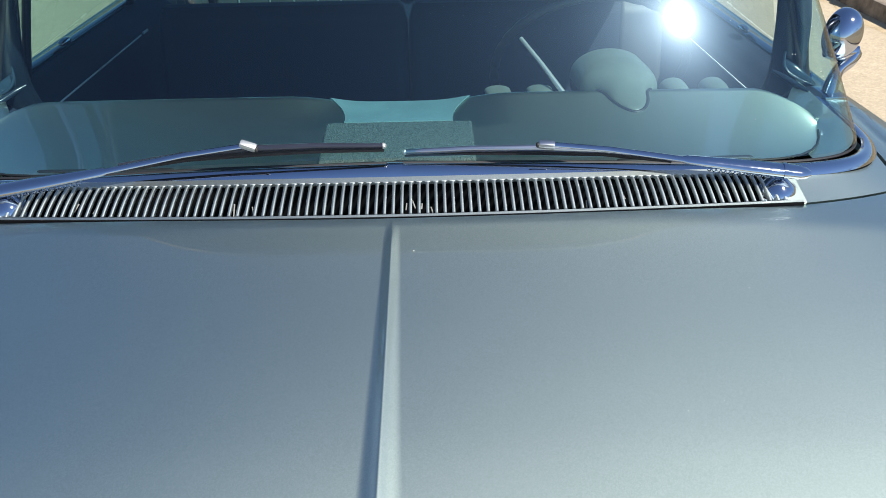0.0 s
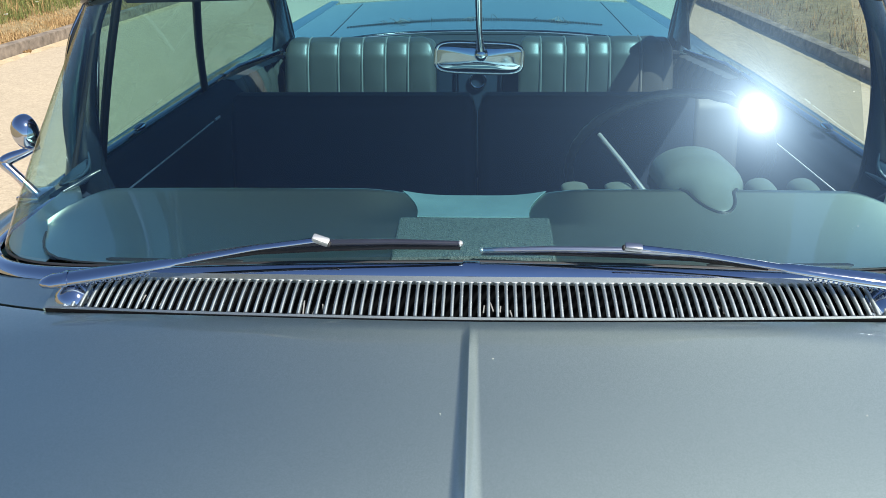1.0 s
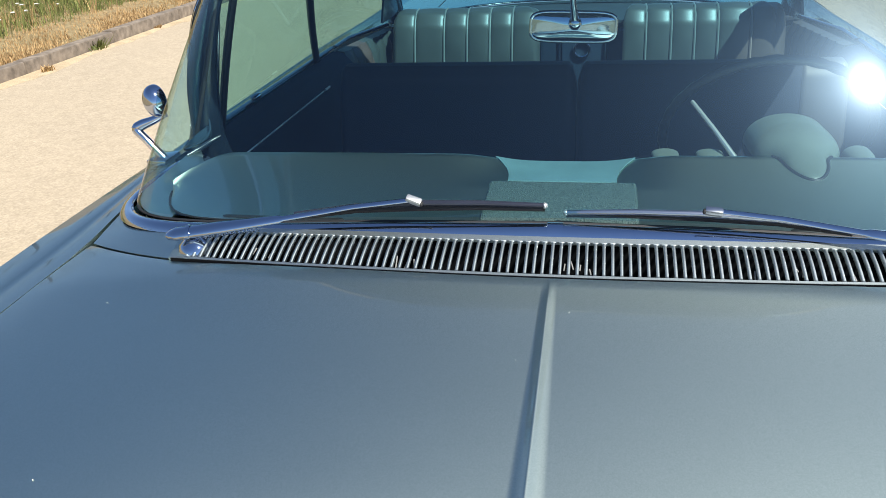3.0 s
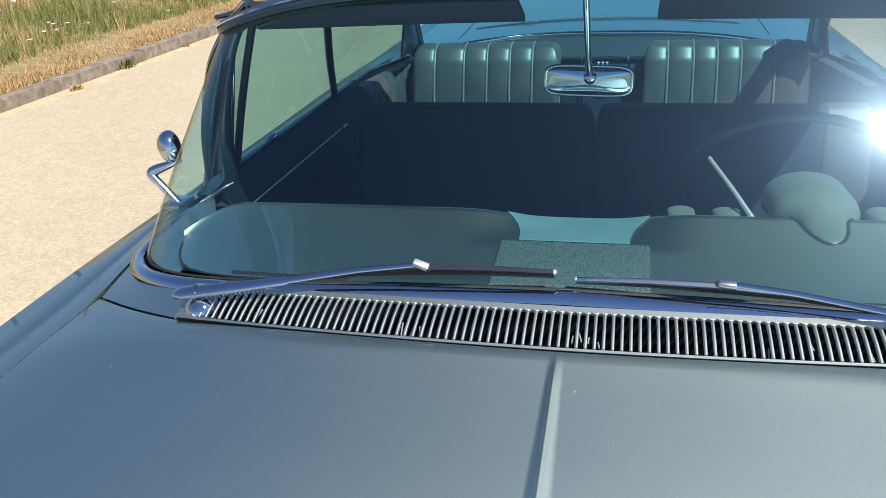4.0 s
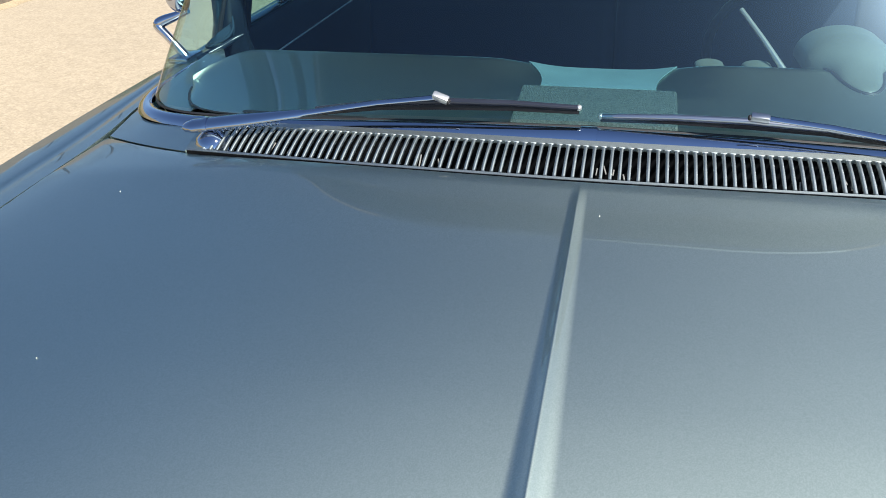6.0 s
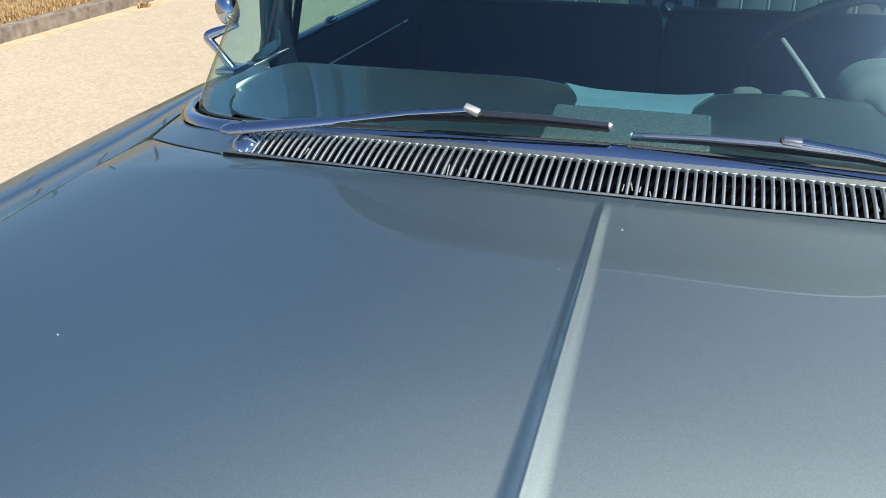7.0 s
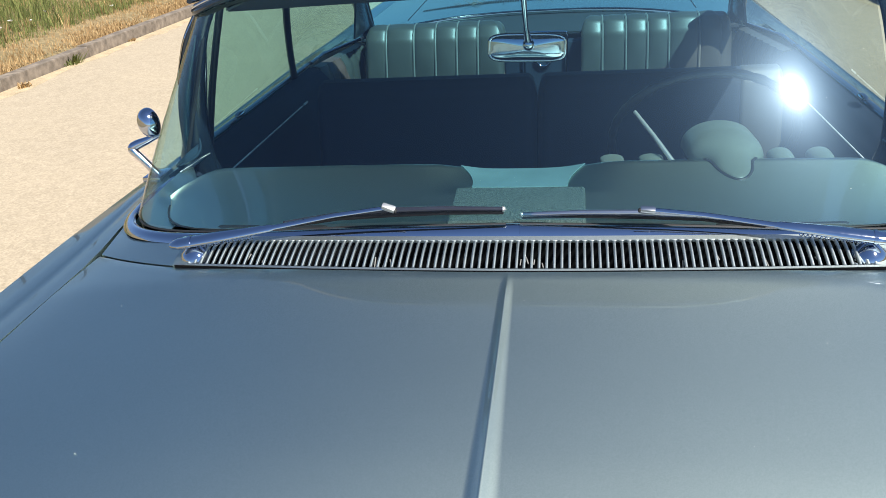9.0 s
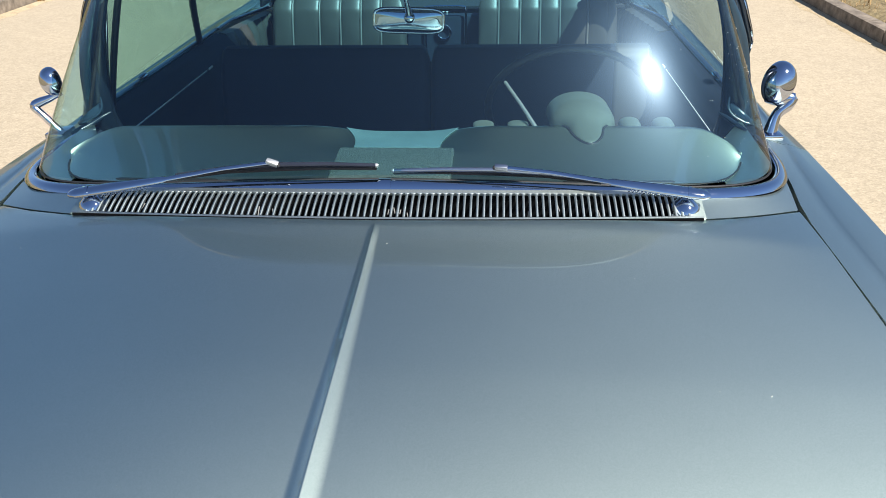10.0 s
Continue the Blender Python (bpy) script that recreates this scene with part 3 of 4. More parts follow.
def build_side_glass(s):
    lo = [(0.905, 0.85, 0.992), (0.92, 2.05, 1.0), (0.83, 2.56, 1.0)]
    hi = [(0.800, 0.85, 1.385), (0.765, 1.4, 1.35), (0.752, 2.14, 1.245)]
    def at(v, k):
        low, high = Vector(curve_at([(0, *lo[0]), (0.72, *lo[1]), (1, *lo[2])], v)), Vector(curve_at([(0, *hi[0]), (0.62, *hi[1]), (1, *hi[2])], v))
        p = low.lerp(high, k)
        p.x += 0.006 * math.sin(math.pi * k)
        return p
    door = bpy.data.objects["door" if s < 0 else "door.001"]
    f = lambda a, b: sheet(lambda u, v: (lambda p: (s * p.x, p.y, p.z))(at(mix(a, b, u), v)), 14, 8)
    if s < 0:
        part("window_glass", f(0.0, 0.495), SIDE_GLASS, door)
        part("quarter_glass", f(0.505, 1.0), SIDE_GLASS, car)
    else:
        part("window_glass", f(0.0, 1.0), PALE_GLASS, door)
    for k, r, name in ((0.0, 0.0095, "vent_frame"), (0.5, 0.011, "window_post"))[:2 if s < 0 else 0]:
        pts = [(lambda p: (s * p.x, p.y, p.z))(at(k, j / 8)) for j in range(9)]
        part(name, tube(pts, r, 8, 1.4, (0, 1, 0)), BLACK, door)
    pts = [(s * mix(0.878, 0.80, k / 8), mix(0.765, 0.735, k / 8), mix(1.0, 1.36, k / 8)) for k in range(9)]
    if s < 0:
        part("vent_trim", tube(pts, 0.004, 8), CHROME, door)
        def vent(u, v):
            p, q = Vector(pts[round(v * 8)]), at(0.0, v)
            return p.lerp(Vector((s * q.x, q.y, q.z)), u)
        part("vent_glass", sheet(vent, 4, 8), SIDE_GLASS, door)
    part("vent_latch", ball(pose(s * 0.905, 1.10, 1.022) @ Matrix.Diagonal((0.012, 0.035, 0.010, 1))), CHROME, door)


def build_doors():
    for s in (-1, 1):
        door = build_side("door", 0.602, 1.898, s, car, "grey-green metallic car door, closed")
        def inner(u, v):
            y = mix(0.60, 1.86, u)
            prof = [(0.91, 1.0), (0.87, 0.992), (0.835, 0.955), (0.82, 0.90), (0.815, 0.7), (0.80, 0.45)]
            f = v * 5
            i = min(int(f), 4)
            return (s * mix(prof[i][0], prof[i + 1][0], f - i), y, mix(prof[i][1], prof[i + 1][1], f - i))
        # same cloth, cabin shade included in its colour
        part("inner_panel", sheet(inner, 10, 15, 0.006), SHADE_CLOTH, door, "padded inner door panel, its shade put into the dark colour")
        # plain white in place of chrome: the glint is painted in
        part("chrome_strip", tube([(s * 0.828, y, 0.945) for y in (0.60, 0.9, 1.2, 1.47)], 0.0022, 6), STRIP, door)
        part("strip_end", block((0.006, 0.045, 0.007), pose(s * 0.828, 1.515, 0.945), 0.002), STRIP, door)
        part("sill_trim", tube([(s * 0.925, y, 1.005) for y in (0.72, 1.2, 1.6, 1.89)], 0.012, 8, 0.6), CHROME, door)
        part("sill_trim", tube([(s * mix(0.92, 0.82, max(0, (y - 2.1) / 0.35)), y, 1.005) for y in (1.91, 2.1, 2.25, 2.4)], 0.012, 8, 0.6), CHROME, car)
        def quarter(u, v):
            y = mix(1.87, 2.35, u)
            x = mix(0.85, 0.78, u)
            puff = 0.010 * abs(math.sin(u * math.pi * 7))
            prof = [(0.05, 1.0), (0.02, 0.995), (0.0, 0.95), (-0.005, 0.8), (-0.005, 0.5)]
            f = v * 4
            i = min(int(f), 3)
            return (s * (x + mix(prof[i][0], prof[i + 1][0], f - i) - puff * min(1, v * 3)), y, mix(prof[i][1], prof[i + 1][1], f - i))
        part("quarter_trim", sheet(quarter, 70, 12, 0.006), VINYL, car, "pleated grey-green vinyl side trim")
        build_side_glass(s)


build_doors()


def build_rear():
    # rear window, deck, boot lid
    def glass(u, v):
        t = u * 2 - 1
        x = t * mix(0.742, 0.80, v)
        y = mix(1.815 + 0.10 * abs(t) ** 3, 2.88 - 0.42 * abs(t) ** 3, v)
        z = mix(1.424 - 0.092 * abs(t) ** 2.5, 1.025 - 0.015 * abs(t) ** 2, v) + 0.07 * math.sin(math.pi * v)
        return (x, y, z)
    part("rear_window", sheet(glass, 32, 16), REAR_GLASS, car, "large curved tinted rear window")
    part("rear_moulding", tube([Vector(glass(i / 40, 1.0)) for i in range(41)], 0.006, 8, 0.7), DARKTRIM, car)
    part("parcel_shelf", sheet(lambda u, v: (mix(-0.79, 0.79, u), mix(2.30, 2.88 - 0.42 * abs(u * 2 - 1) ** 3, v), mix(1.02, 1.005, v)), 20, 6, 0.01), CARPET, car)
    def deck(u, v):
        x = mix(-0.93, 0.93, u)
        y0 = 2.885 - 0.42 * min(1.0, abs(x) / 0.80) ** 3
        y = mix(y0, 4.56, v)
        return (x, y, mix(1.018, 1.014, v) - 0.03 * (abs(x) / 0.93) ** 2 - 0.04 * (max(0, v - 0.93) / 0.07) ** 2)
    boot = part("boot_lid", sheet(deck, 24, 24, 0.01), PAINT, car, "grey-green metallic boot lid")
    vents = bmesh.new()
    for i in range(96):
        x = mix(-0.66, 0.60, i / 95)
        y = 3.33 - 0.16 * (x / 0.66) ** 2
        z = 1.017 - 0.03 * (x / 0.93) ** 2
        deep = 0.018 + 0.062 * (1 - (abs(i - 47.5) / 48.0) ** 1.6)
        block((0.0078, deep, 0.006), pose(x, y, z + 0.001), 0.0, bm=vents)
    part("deck_vent", vents, BLACK, boot)
    rng = random.Random(14)
    for i in range(34):
        x = rng.gauss(rng.choice((-0.40, 0.03, 0.36)), 0.07)
        y = 3.33 - 0.16 * (x / 0.66) ** 2 + rng.uniform(-0.03, 0.05)
        lean = Vector((rng.uniform(-0.05, 0.05), rng.uniform(-0.02, 0.03), rng.uniform(0.004, 0.022)))
        p = Vector((x, y, 1.018 - 0.03 * (x / 0.93) ** 2))
        part("dry_stalk", tube([p, p + lean * 0.6 + Vector((0, 0, 0.004)), p + lean], [0.0022, 0.0018, 0.0008], 5), PALE_GREY, boot)
    for s in (-1, 1):
        part("lid_seam", tube([(s * mix(0.70, 0.74, k), mix(2.9, 4.3, k), mix(1.0, 0.995, k)) for k in (0, 0.3, 0.6, 1)], 0.003, 5), BLACK, boot)
    part("tail_panel", sheet(lambda u, v: (mix(-1.0, 1.0, u), 4.54 - 0.05 * math.sin(math.pi * v), mix(0.36, 0.94, v)), 12, 8, 0.01), PAINT, car)
    part("floor_pan", block((1.86, 5.9, 0.03), pose(0, 1.5, 0.3), 0.01), CARPET, car)
    part("firewall", block((1.74, 0.03, 0.64), pose(0, 0.14, 0.62), 0.01), RECESS_SHADE, car)
    part("nose_panel", sheet(lambda u, v: (mix(-0.95, 0.95, u), -1.72 + 0.1 * abs(u * 2 - 1) ** 2, mix(0.32, 0.80, v)), 12, 6, 0.01), CHROME, car)
    part("nose_apron", sheet(lambda u, v: (mix(-0.88, 0.88, u), mix(-1.70, -1.47 + 0.16 * abs(u * 2 - 1) ** 3, v), mix(0.78, 0.845, v) - 0.03 * abs(u * 2 - 1) ** 2), 16, 6, 0.01), PAINT, car)
    for s in (-1, 1):
        for y in (-0.85, 2.17 + 0.0):
            m = pose(s * 0.86, y, 0.345, 0, 90, 0)
            wheel = bmesh.new()
            bmesh.ops.create_cone(wheel, cap_ends=True, segments=40, radius1=0.345, radius2=0.345, depth=0.18, matrix=m)
            bmesh.ops.bevel(wheel, geom=[e for e in wheel.edges if len(e.link_faces) == 2 and any(len(f.verts) > 8 for f in e.link_faces)], offset=0.03, segments=3, affect="EDGES")
            wheel = part("wheel", wheel, BLACK, car)
            hub = bmesh.new()
            bmesh.ops.create_cone(hub, cap_ends=True, segments=32, radius1=0.19, radius2=0.14, depth=0.03, matrix=pose(s * 0.955, y, 0.345, 0, 90 * s, 0))
            part("hubcap", hub, CHROME, wheel)


build_rear()


def build_dash():
    def top_y(x):
        return 0.49 - 0.006 * (abs(x) / 0.75) ** 4 - 0.104 * max(0.0, (abs(x) - 0.69) / 0.107) ** 2.6
    HALF = 0.797
    def back(x):
        return 0.174 + 0.040 * (abs(x) / 0.7) ** 2 + 0.145 * (abs(x) / HALF) ** 16
    def dash_z(x, y):
        mid = math.exp(-((x / 0.155) ** 4))
        k = min(1.0, max(0.0, (y - back(x)) / (top_y(x) + 0.012 * mid - back(x))))
        rise = 0.026 * min(1.0, max(0.0, top_y(x) - back(x)) / 0.24)
        return 1.028 + rise * k ** 1.5 - 0.02 * (abs(x) / 0.8) ** 2 * (1 - k) - 0.020 * mid * max(0, (k - 0.55) / 0.45) ** 0.7
    def fn(u, v):
        x = HALF * math.sin(mix(-1.0, 1.0, u) * math.pi / 2)
        mid = math.exp(-((x / 0.155) ** 4))
        lip = top_y(x) + 0.012 * mid
        if v < 0.7:
            y = mix(back(x), lip, v / 0.7)
            return (x, y, dash_z(x, y))
        k = (v - 0.7) / 0.3
        a = k * math.pi * 0.62
        flat = min(1.0, max(0.0, (abs(x) - 0.69) / 0.08))
        fold = 0.03 * (1 - flat)
        return (x, lip + (0.001 + 0.018 * flat) * k + fold * math.sin(a), dash_z(x, lip) - fold * (1 - math.cos(a)) - 0.22 * max(0, k - 0.6) * (1 - flat) - 0.004 * k * flat)
    dash = part("dashboard", sheet(fn, 80, 40, 0.004), DASH, car, "grey-green painted dashboard top")
    part("speaker_grille", block((0.270, 0.172, 0.014), pose(0.002, 0.271, 1.034, 4), 0.006, 3), PLATE, dash, "textured speaker grille plate")
    # thin sheet over the dash dip that paints the reflection seen there
    def scoop(u, v):
        y = mix(0.380, 0.502, v)
        x = 0.0 + (u - 0.5) * (0.205 + 0.075 * v ** 2.4)
        return (x, y, dash_z(x, y) + 0.0035)
    part("dash_sheen", sheet(scoop, 20, 12, 0.002), SHEEN_TEAL, dash, "pale teal patch for the reflection in the dash dip")
    for s in (-1, 1):
        def end(u, v):
            x = mix(0.735, 0.866, u)
            y0 = 0.652 - 0.475 * (1 - (x / 0.88) ** 4.8) ** (1 / 4.8)
            y = mix(y0, mix(0.37, 0.645, u ** 0.8), v)
            return (s * x, y, 1.003 + 0.022 * max(0.0, (y - 0.2) / 0.44) ** 1.2 - 0.004 * u)
        part("dash_end", sheet(end, 20, 14, 0.004), DASH, dash, "grey-green painted end of the dash")
        arc = [(s * x, back(x) - 0.004 + 0.0, dash_z(x, back(x)) + 0.001) for x in (0.45, 0.55, 0.62, 0.67, 0.71, 0.74, 0.762, 0.78, 0.79, 0.796)]
        part("dash_groove", tube(arc, 0.0022, 6), BLACK, dash)
    part("face", block((1.6, 0.03, 0.34), pose(0, 0.445, 0.83), 0.01), RECESS_SHADE, dash)
    # instrument cowls: a dome with a narrow nose that runs out on the dash top
    def ease(a, b, v):
        t = min(1.0, max(0.0, (v - a) / (b - a)))
        return t * t * (3 - 2 * t)
    def cowl_point(x, r, y0, y1, z, top, nose, u, v):
        a = mix(math.pi, 0, u)
        y = mix(y0, y1, v)
        tip = math.sin(min(1.0, v * 2.4) * math.pi / 2) ** 0.52
        grow = mix(tip * 0.52 + 0.48 * ease(0.32, 0.60, v), math.sin(min(1.0, v * 1.1) * math.pi / 2) ** 0.52, 1 - nose)
        rise = mix(tip * 0.28 + 0.72 * ease(0.10, 0.72, v), grow, 1 - nose)
        return (x + 0.012 * (1 - v) * r / 0.083 + r * grow * math.cos(a), y, z + top * rise * math.sin(a) ** 0.85)
    def cowl(x, r, y0, y1, z, top, nose=1.0):
        spot = lambda u, v: cowl_point(x, r, y0, y1, z, top, nose, u, v * v)
        return part("gauge_cowl", sheet(spot, 32, 28, 0.004), COWL, dash), spot
    big, spot = cowl(0.443, 0.081, 0.400, 0.63, 1.042, 0.060)
    # dark gasket round the nose, where it meets the dash top
    rim = [spot(0, v / 20) for v in range(13, 0, -1)] + [spot(0, 0)] + [spot(1, v / 20) for v in range(1, 14)]
    part("cowl_gasket", tube([(x, y - 0.002, dash_z(x, y) + 0.0005) for x, y, z in rim], 0.0036, 8, 0.7), BLACK, big)
    for x, rise in ((0.201, 0.012), (0.288, 0.012), (0.566, 0.021), (0.648, 0.021)):
        cowl(x, 0.027, 0.47, 0.56, 1.036, rise, 0.0)
    for s in (-1, 1):
        part("defroster", limb([(s * x, back(x) + 0.016, dash_z(x, back(x) + 0.016)) for x in (0.378, 0.384, 0.40, 0.50, 0.60, 0.615, 0.62)], [0.002, 0.005, 0.006, 0.006, 0.006, 0.005, 0.002], 10, 0.35), BLACK, dash)


build_dash()


def build_wheel():
    c = Vector((0.43, 0.76, 1.022))
    tilt = Matrix.Rotation(radians(-58), 4, "X")
    ring = [c + tilt @ Vector((0.22 * math.cos(i * math.tau / 96), 0.22 * math.sin(i * math.tau / 96), 0)) for i in range(96)]
    bm = tube(ring, [0.0092 + (0.0018 if i % 3 else 0) for i in range(96)], 10, up=tilt @ Vector((0, 0, 1)), closed=True)
    wheel = part("steering_wheel", bm, IVORY, car, "dark slim-rimmed steering wheel")
    for a in (82, 98):
        p = c + tilt @ Vector((0.22 * math.cos(radians(a)), 0.22 * math.sin(radians(a)), 0))
        part("spoke", tube([c + tilt @ Vector((0, 0, -0.04)), c.lerp(p, 0.6) + tilt @ Vector((0, 0, -0.02)), p], 0.008, 8), IVORY, wheel)
    part("hub", ball(Matrix.Translation(c + tilt @ Vector((0, 0, -0.04))) @ tilt @ Matrix.Diagonal((0.05, 0.05, 0.025, 1))), IVORY, wheel)
    part("column", tube([c + tilt @ Vector((0, 0, -0.05)), (0.43, 0.45, 0.86)], 0.03, 12), IVORY, car)
    part("gear_lever", tube([(0.335, 0.508, 1.04), (0.295, 0.572, 1.085), (0.255, 0.633, 1.126)], [0.0058, 0.005, 0.0045], 8), NICKEL, car)


build_wheel()


def backrest(x0, x1, prof, pleats, puff, margin=0.04, nx=90):
    """A padded seat back: prof are (y, z) from low in front over the top to the back."""
    def fn(u, v):
        x = mix(x0, x1, u)
        f = v * (len(prof) - 1)
        i = min(int(f), len(prof) - 2)
        y, z = mix(prof[i][0], prof[i + 1][0], f - i), mix(prof[i][1], prof[i + 1][1], f - i)
        edge = min(1.0, min(x - x0, x1 - x) / margin) if margin else 1
        round_off = 1 - math.sqrt(max(0.0, 1 - (1 - edge) ** 2))
        inside = 1.0 if x - x0 > margin and x1 - x > margin else 0.0
        q = abs(math.sin(math.pi * (x - x0 - margin) / (x1 - x0 - 2 * margin) * pleats)) ** 0.5 if pleats else 0
        cy, cz = prof[0][0] + 0.1, prof[0][1]
        k = 1 - 0.10 * round_off
        fade = min(1, (1 - v) * 2.2)
        return (x, mix(cy, y, k) + 0.02 * round_off - puff * q * inside * fade, mix(cz, z, k) + puff * 0.6 * q * inside * fade)
    return sheet(fn, nx, 28, 0.004)


def build_seats():
    front = tagged(new("front_seat"), "", "")
    front.parent = car
    prof = [(1.27, 0.42), (1.30, 0.7), (1.345, 0.95), (1.36, 1.012), (1.385, 1.044), (1.43, 1.047), (1.47, 1.012), (1.50, 0.9), (1.52, 0.42)]
    # seat backs carry the roof's shade in their base colour
    part("backrest", backrest(-0.745, -0.002, prof, 0, 0, 0.03, 60), SHADE_CLOTH, front)
    part("backrest", backrest(0.002, 0.76, prof, 0, 0, 0.03, 60), SHADE_CLOTH, front)
    proud = [(y - 0.005 if z < 1.04 else y, z + (0.003 if z > 1.0 else 0)) for y, z in prof]
    # only the driver's end, where sun falls, gets the paler copy
    for x0, x1 in ((0.62, 0.764),):
        part("bolster", backrest(x0, x1, proud, 0, 0, 0.02, 30), SUNNY_VINYL, front, "vinyl seat side with the sun patch put into its paler colour")
    part("cushion", block((1.43, 0.55, 0.2), pose(0, 1.03, 0.45, 6), 0.05, 3), SHADE_CLOTH, front)
    rear = tagged(new("rear_seat"), "", "")
    rear.parent = car
    prof = [(2.06, 0.55), (2.10, 0.75), (2.15, 0.95), (2.17, 1.03), (2.20, 1.072), (2.25, 1.085), (2.31, 1.075), (2.34, 1.02)]
    part("backrest", backrest(-0.76, -0.165, prof, 0, 0), VINYL, rear, "pleated grey-green vinyl rear backrest")
    part("backrest", backrest(0.165, 0.745, prof, 0, 0), VINYL, rear, "pleated grey-green vinyl rear backrest")
    for xs in ((-0.66, -0.542, -0.45, -0.36, -0.272), (0.236, 0.329, 0.414, 0.498, 0.616)):
        edges = (xs[0] - 0.085, *xs, xs[-1] + (0.095 if xs[0] < 0 else 0.085))
        for n, (a, b) in enumerate(zip(edges, edges[1:])):
            def pad(u, v):
                fall = max(0.0, 1 - 2.2 * u) if n == 0 else max(0.0, 1 - 2.2 * (1 - u)) if n == len(edges) - 2 else 0.0
                bulge = (math.sin(math.pi * u) ** 0.45) * min(1.0, 6 * v, 8 * (1 - v)) ** 0.5
                f = mix(1.55, 5.2 - 2.0 * fall ** 2, v)
                i = int(f)
                y, z = mix(prof[i][0], prof[i + 1][0], f - i), mix(prof[i][1], prof[i + 1][1], f - i)
                return (mix(a, b, u), y - 0.003 - 0.013 * bulge * (1 - 0.5 * v), z + 0.010 * bulge * v)
            part("pad", sheet(pad, 14, 20, 0.003), VINYL, rear)
        for x in xs:
            part("piping", tube([(x, mix(prof[i][0], prof[min(i + 1, 7)][0], 0.5) - 0.009, mix(prof[i][1], prof[min(i + 1, 7)][1], 0.5) + 0.004) for i in range(1, 6)], 0.0045, 6, up=(1, 0, 0)), PIPING, rear)
        part("piping", tube([(x, 2.117, 0.862) for x in edges[1:-1]], 0.005, 6), PIPING, rear)
    part("centre_panel", block((0.36, 0.08, 0.5), pose(0.01, 2.26, 0.745), 0.02), SHADE_CLOTH, rear)
    strip = glide([(-0.082, 2.205, 0.80), (-0.084, 2.208, 0.99), (-0.082, 2.209, 1.025), (-0.066, 2.21, 1.036), (0.075, 2.21, 1.036), (0.092, 2.209, 1.025), (0.094, 2.208, 0.99), (0.090, 2.205, 0.80)], 4)
    part("chrome_strip", tube(strip, 0.0045, 8, up=(0, 1, 0)), CHROME, rear, "bright chrome frame of the centre armrest")
    for x in (-0.020, -0.004, 0.012):
        part("badge_bar", block((0.010, 0.003, 0.004), pose(x, 2.2, 1.016), 0.001), STRIP, rear)
        part("badge_bar", block((0.003, 0.003, 0.014), pose(x, 2.2, 1.008), 0.001), STRIP, rear)
    ring = [(-0.004 + 0.03 * math.cos(i * math.tau / 28), 2.212, 0.925 + 0.03 * math.sin(i * math.tau / 28)) for i in range(28)]
    part("emblem_ring", tube(ring, 0.006, 8, up=(0, 1, 0), closed=True), CHROME, rear)
    part("cushion", block((1.5, 0.5, 0.2), pose(0, 1.86, 0.45, 6), 0.05, 3), VINYL, rear)


build_seats()


def build_inner_mirror():
    def dome(u, v):
        a, b = u * math.tau, v * math.pi / 2
        r = (abs(math.cos(a)) ** 5 + abs(math.sin(a)) ** 5) ** (-1 / 5)
        k = math.sin(b)
        return pose(0.008, 0.672, 1.275, 0, 2.5, 3) @ Vector((0.088 * r * math.cos(a) * k, -0.016 * math.cos(b), 0.030 * r * math.sin(a) * k))
    bm = sheet(dome, 48, 10)
    bmesh.ops.remove_doubles(bm, verts=bm.verts, dist=1e-5)
    bmesh.ops.holes_fill(bm, edges=[e for e in bm.edges if e.is_boundary])
    mirror = part("rear_view_mirror", bm, CHROME, car, "chrome rear-view mirror on a thin stem")
    rim = [Vector(dome(i / 48, 1.0)) for i in range(48)]
    part("mirror_rim", tube(rim, 0.004, 8, up=(0, 1, 0), closed=True), CHROME, mirror)
    part("stem", tube([(0.012, 0.655, 1.29), (0.008, 0.63, 1.33), (0.004, 0.56, 1.47)], [0.010, 0.006, 0.007], 10), CHROME, mirror)
    part("swivel", ball(pose(0.012, 0.655, 1.285) @ Matrix.Diagonal((0.014,) * 3 + (1,))), CHROME, mirror)


build_inner_mirror()


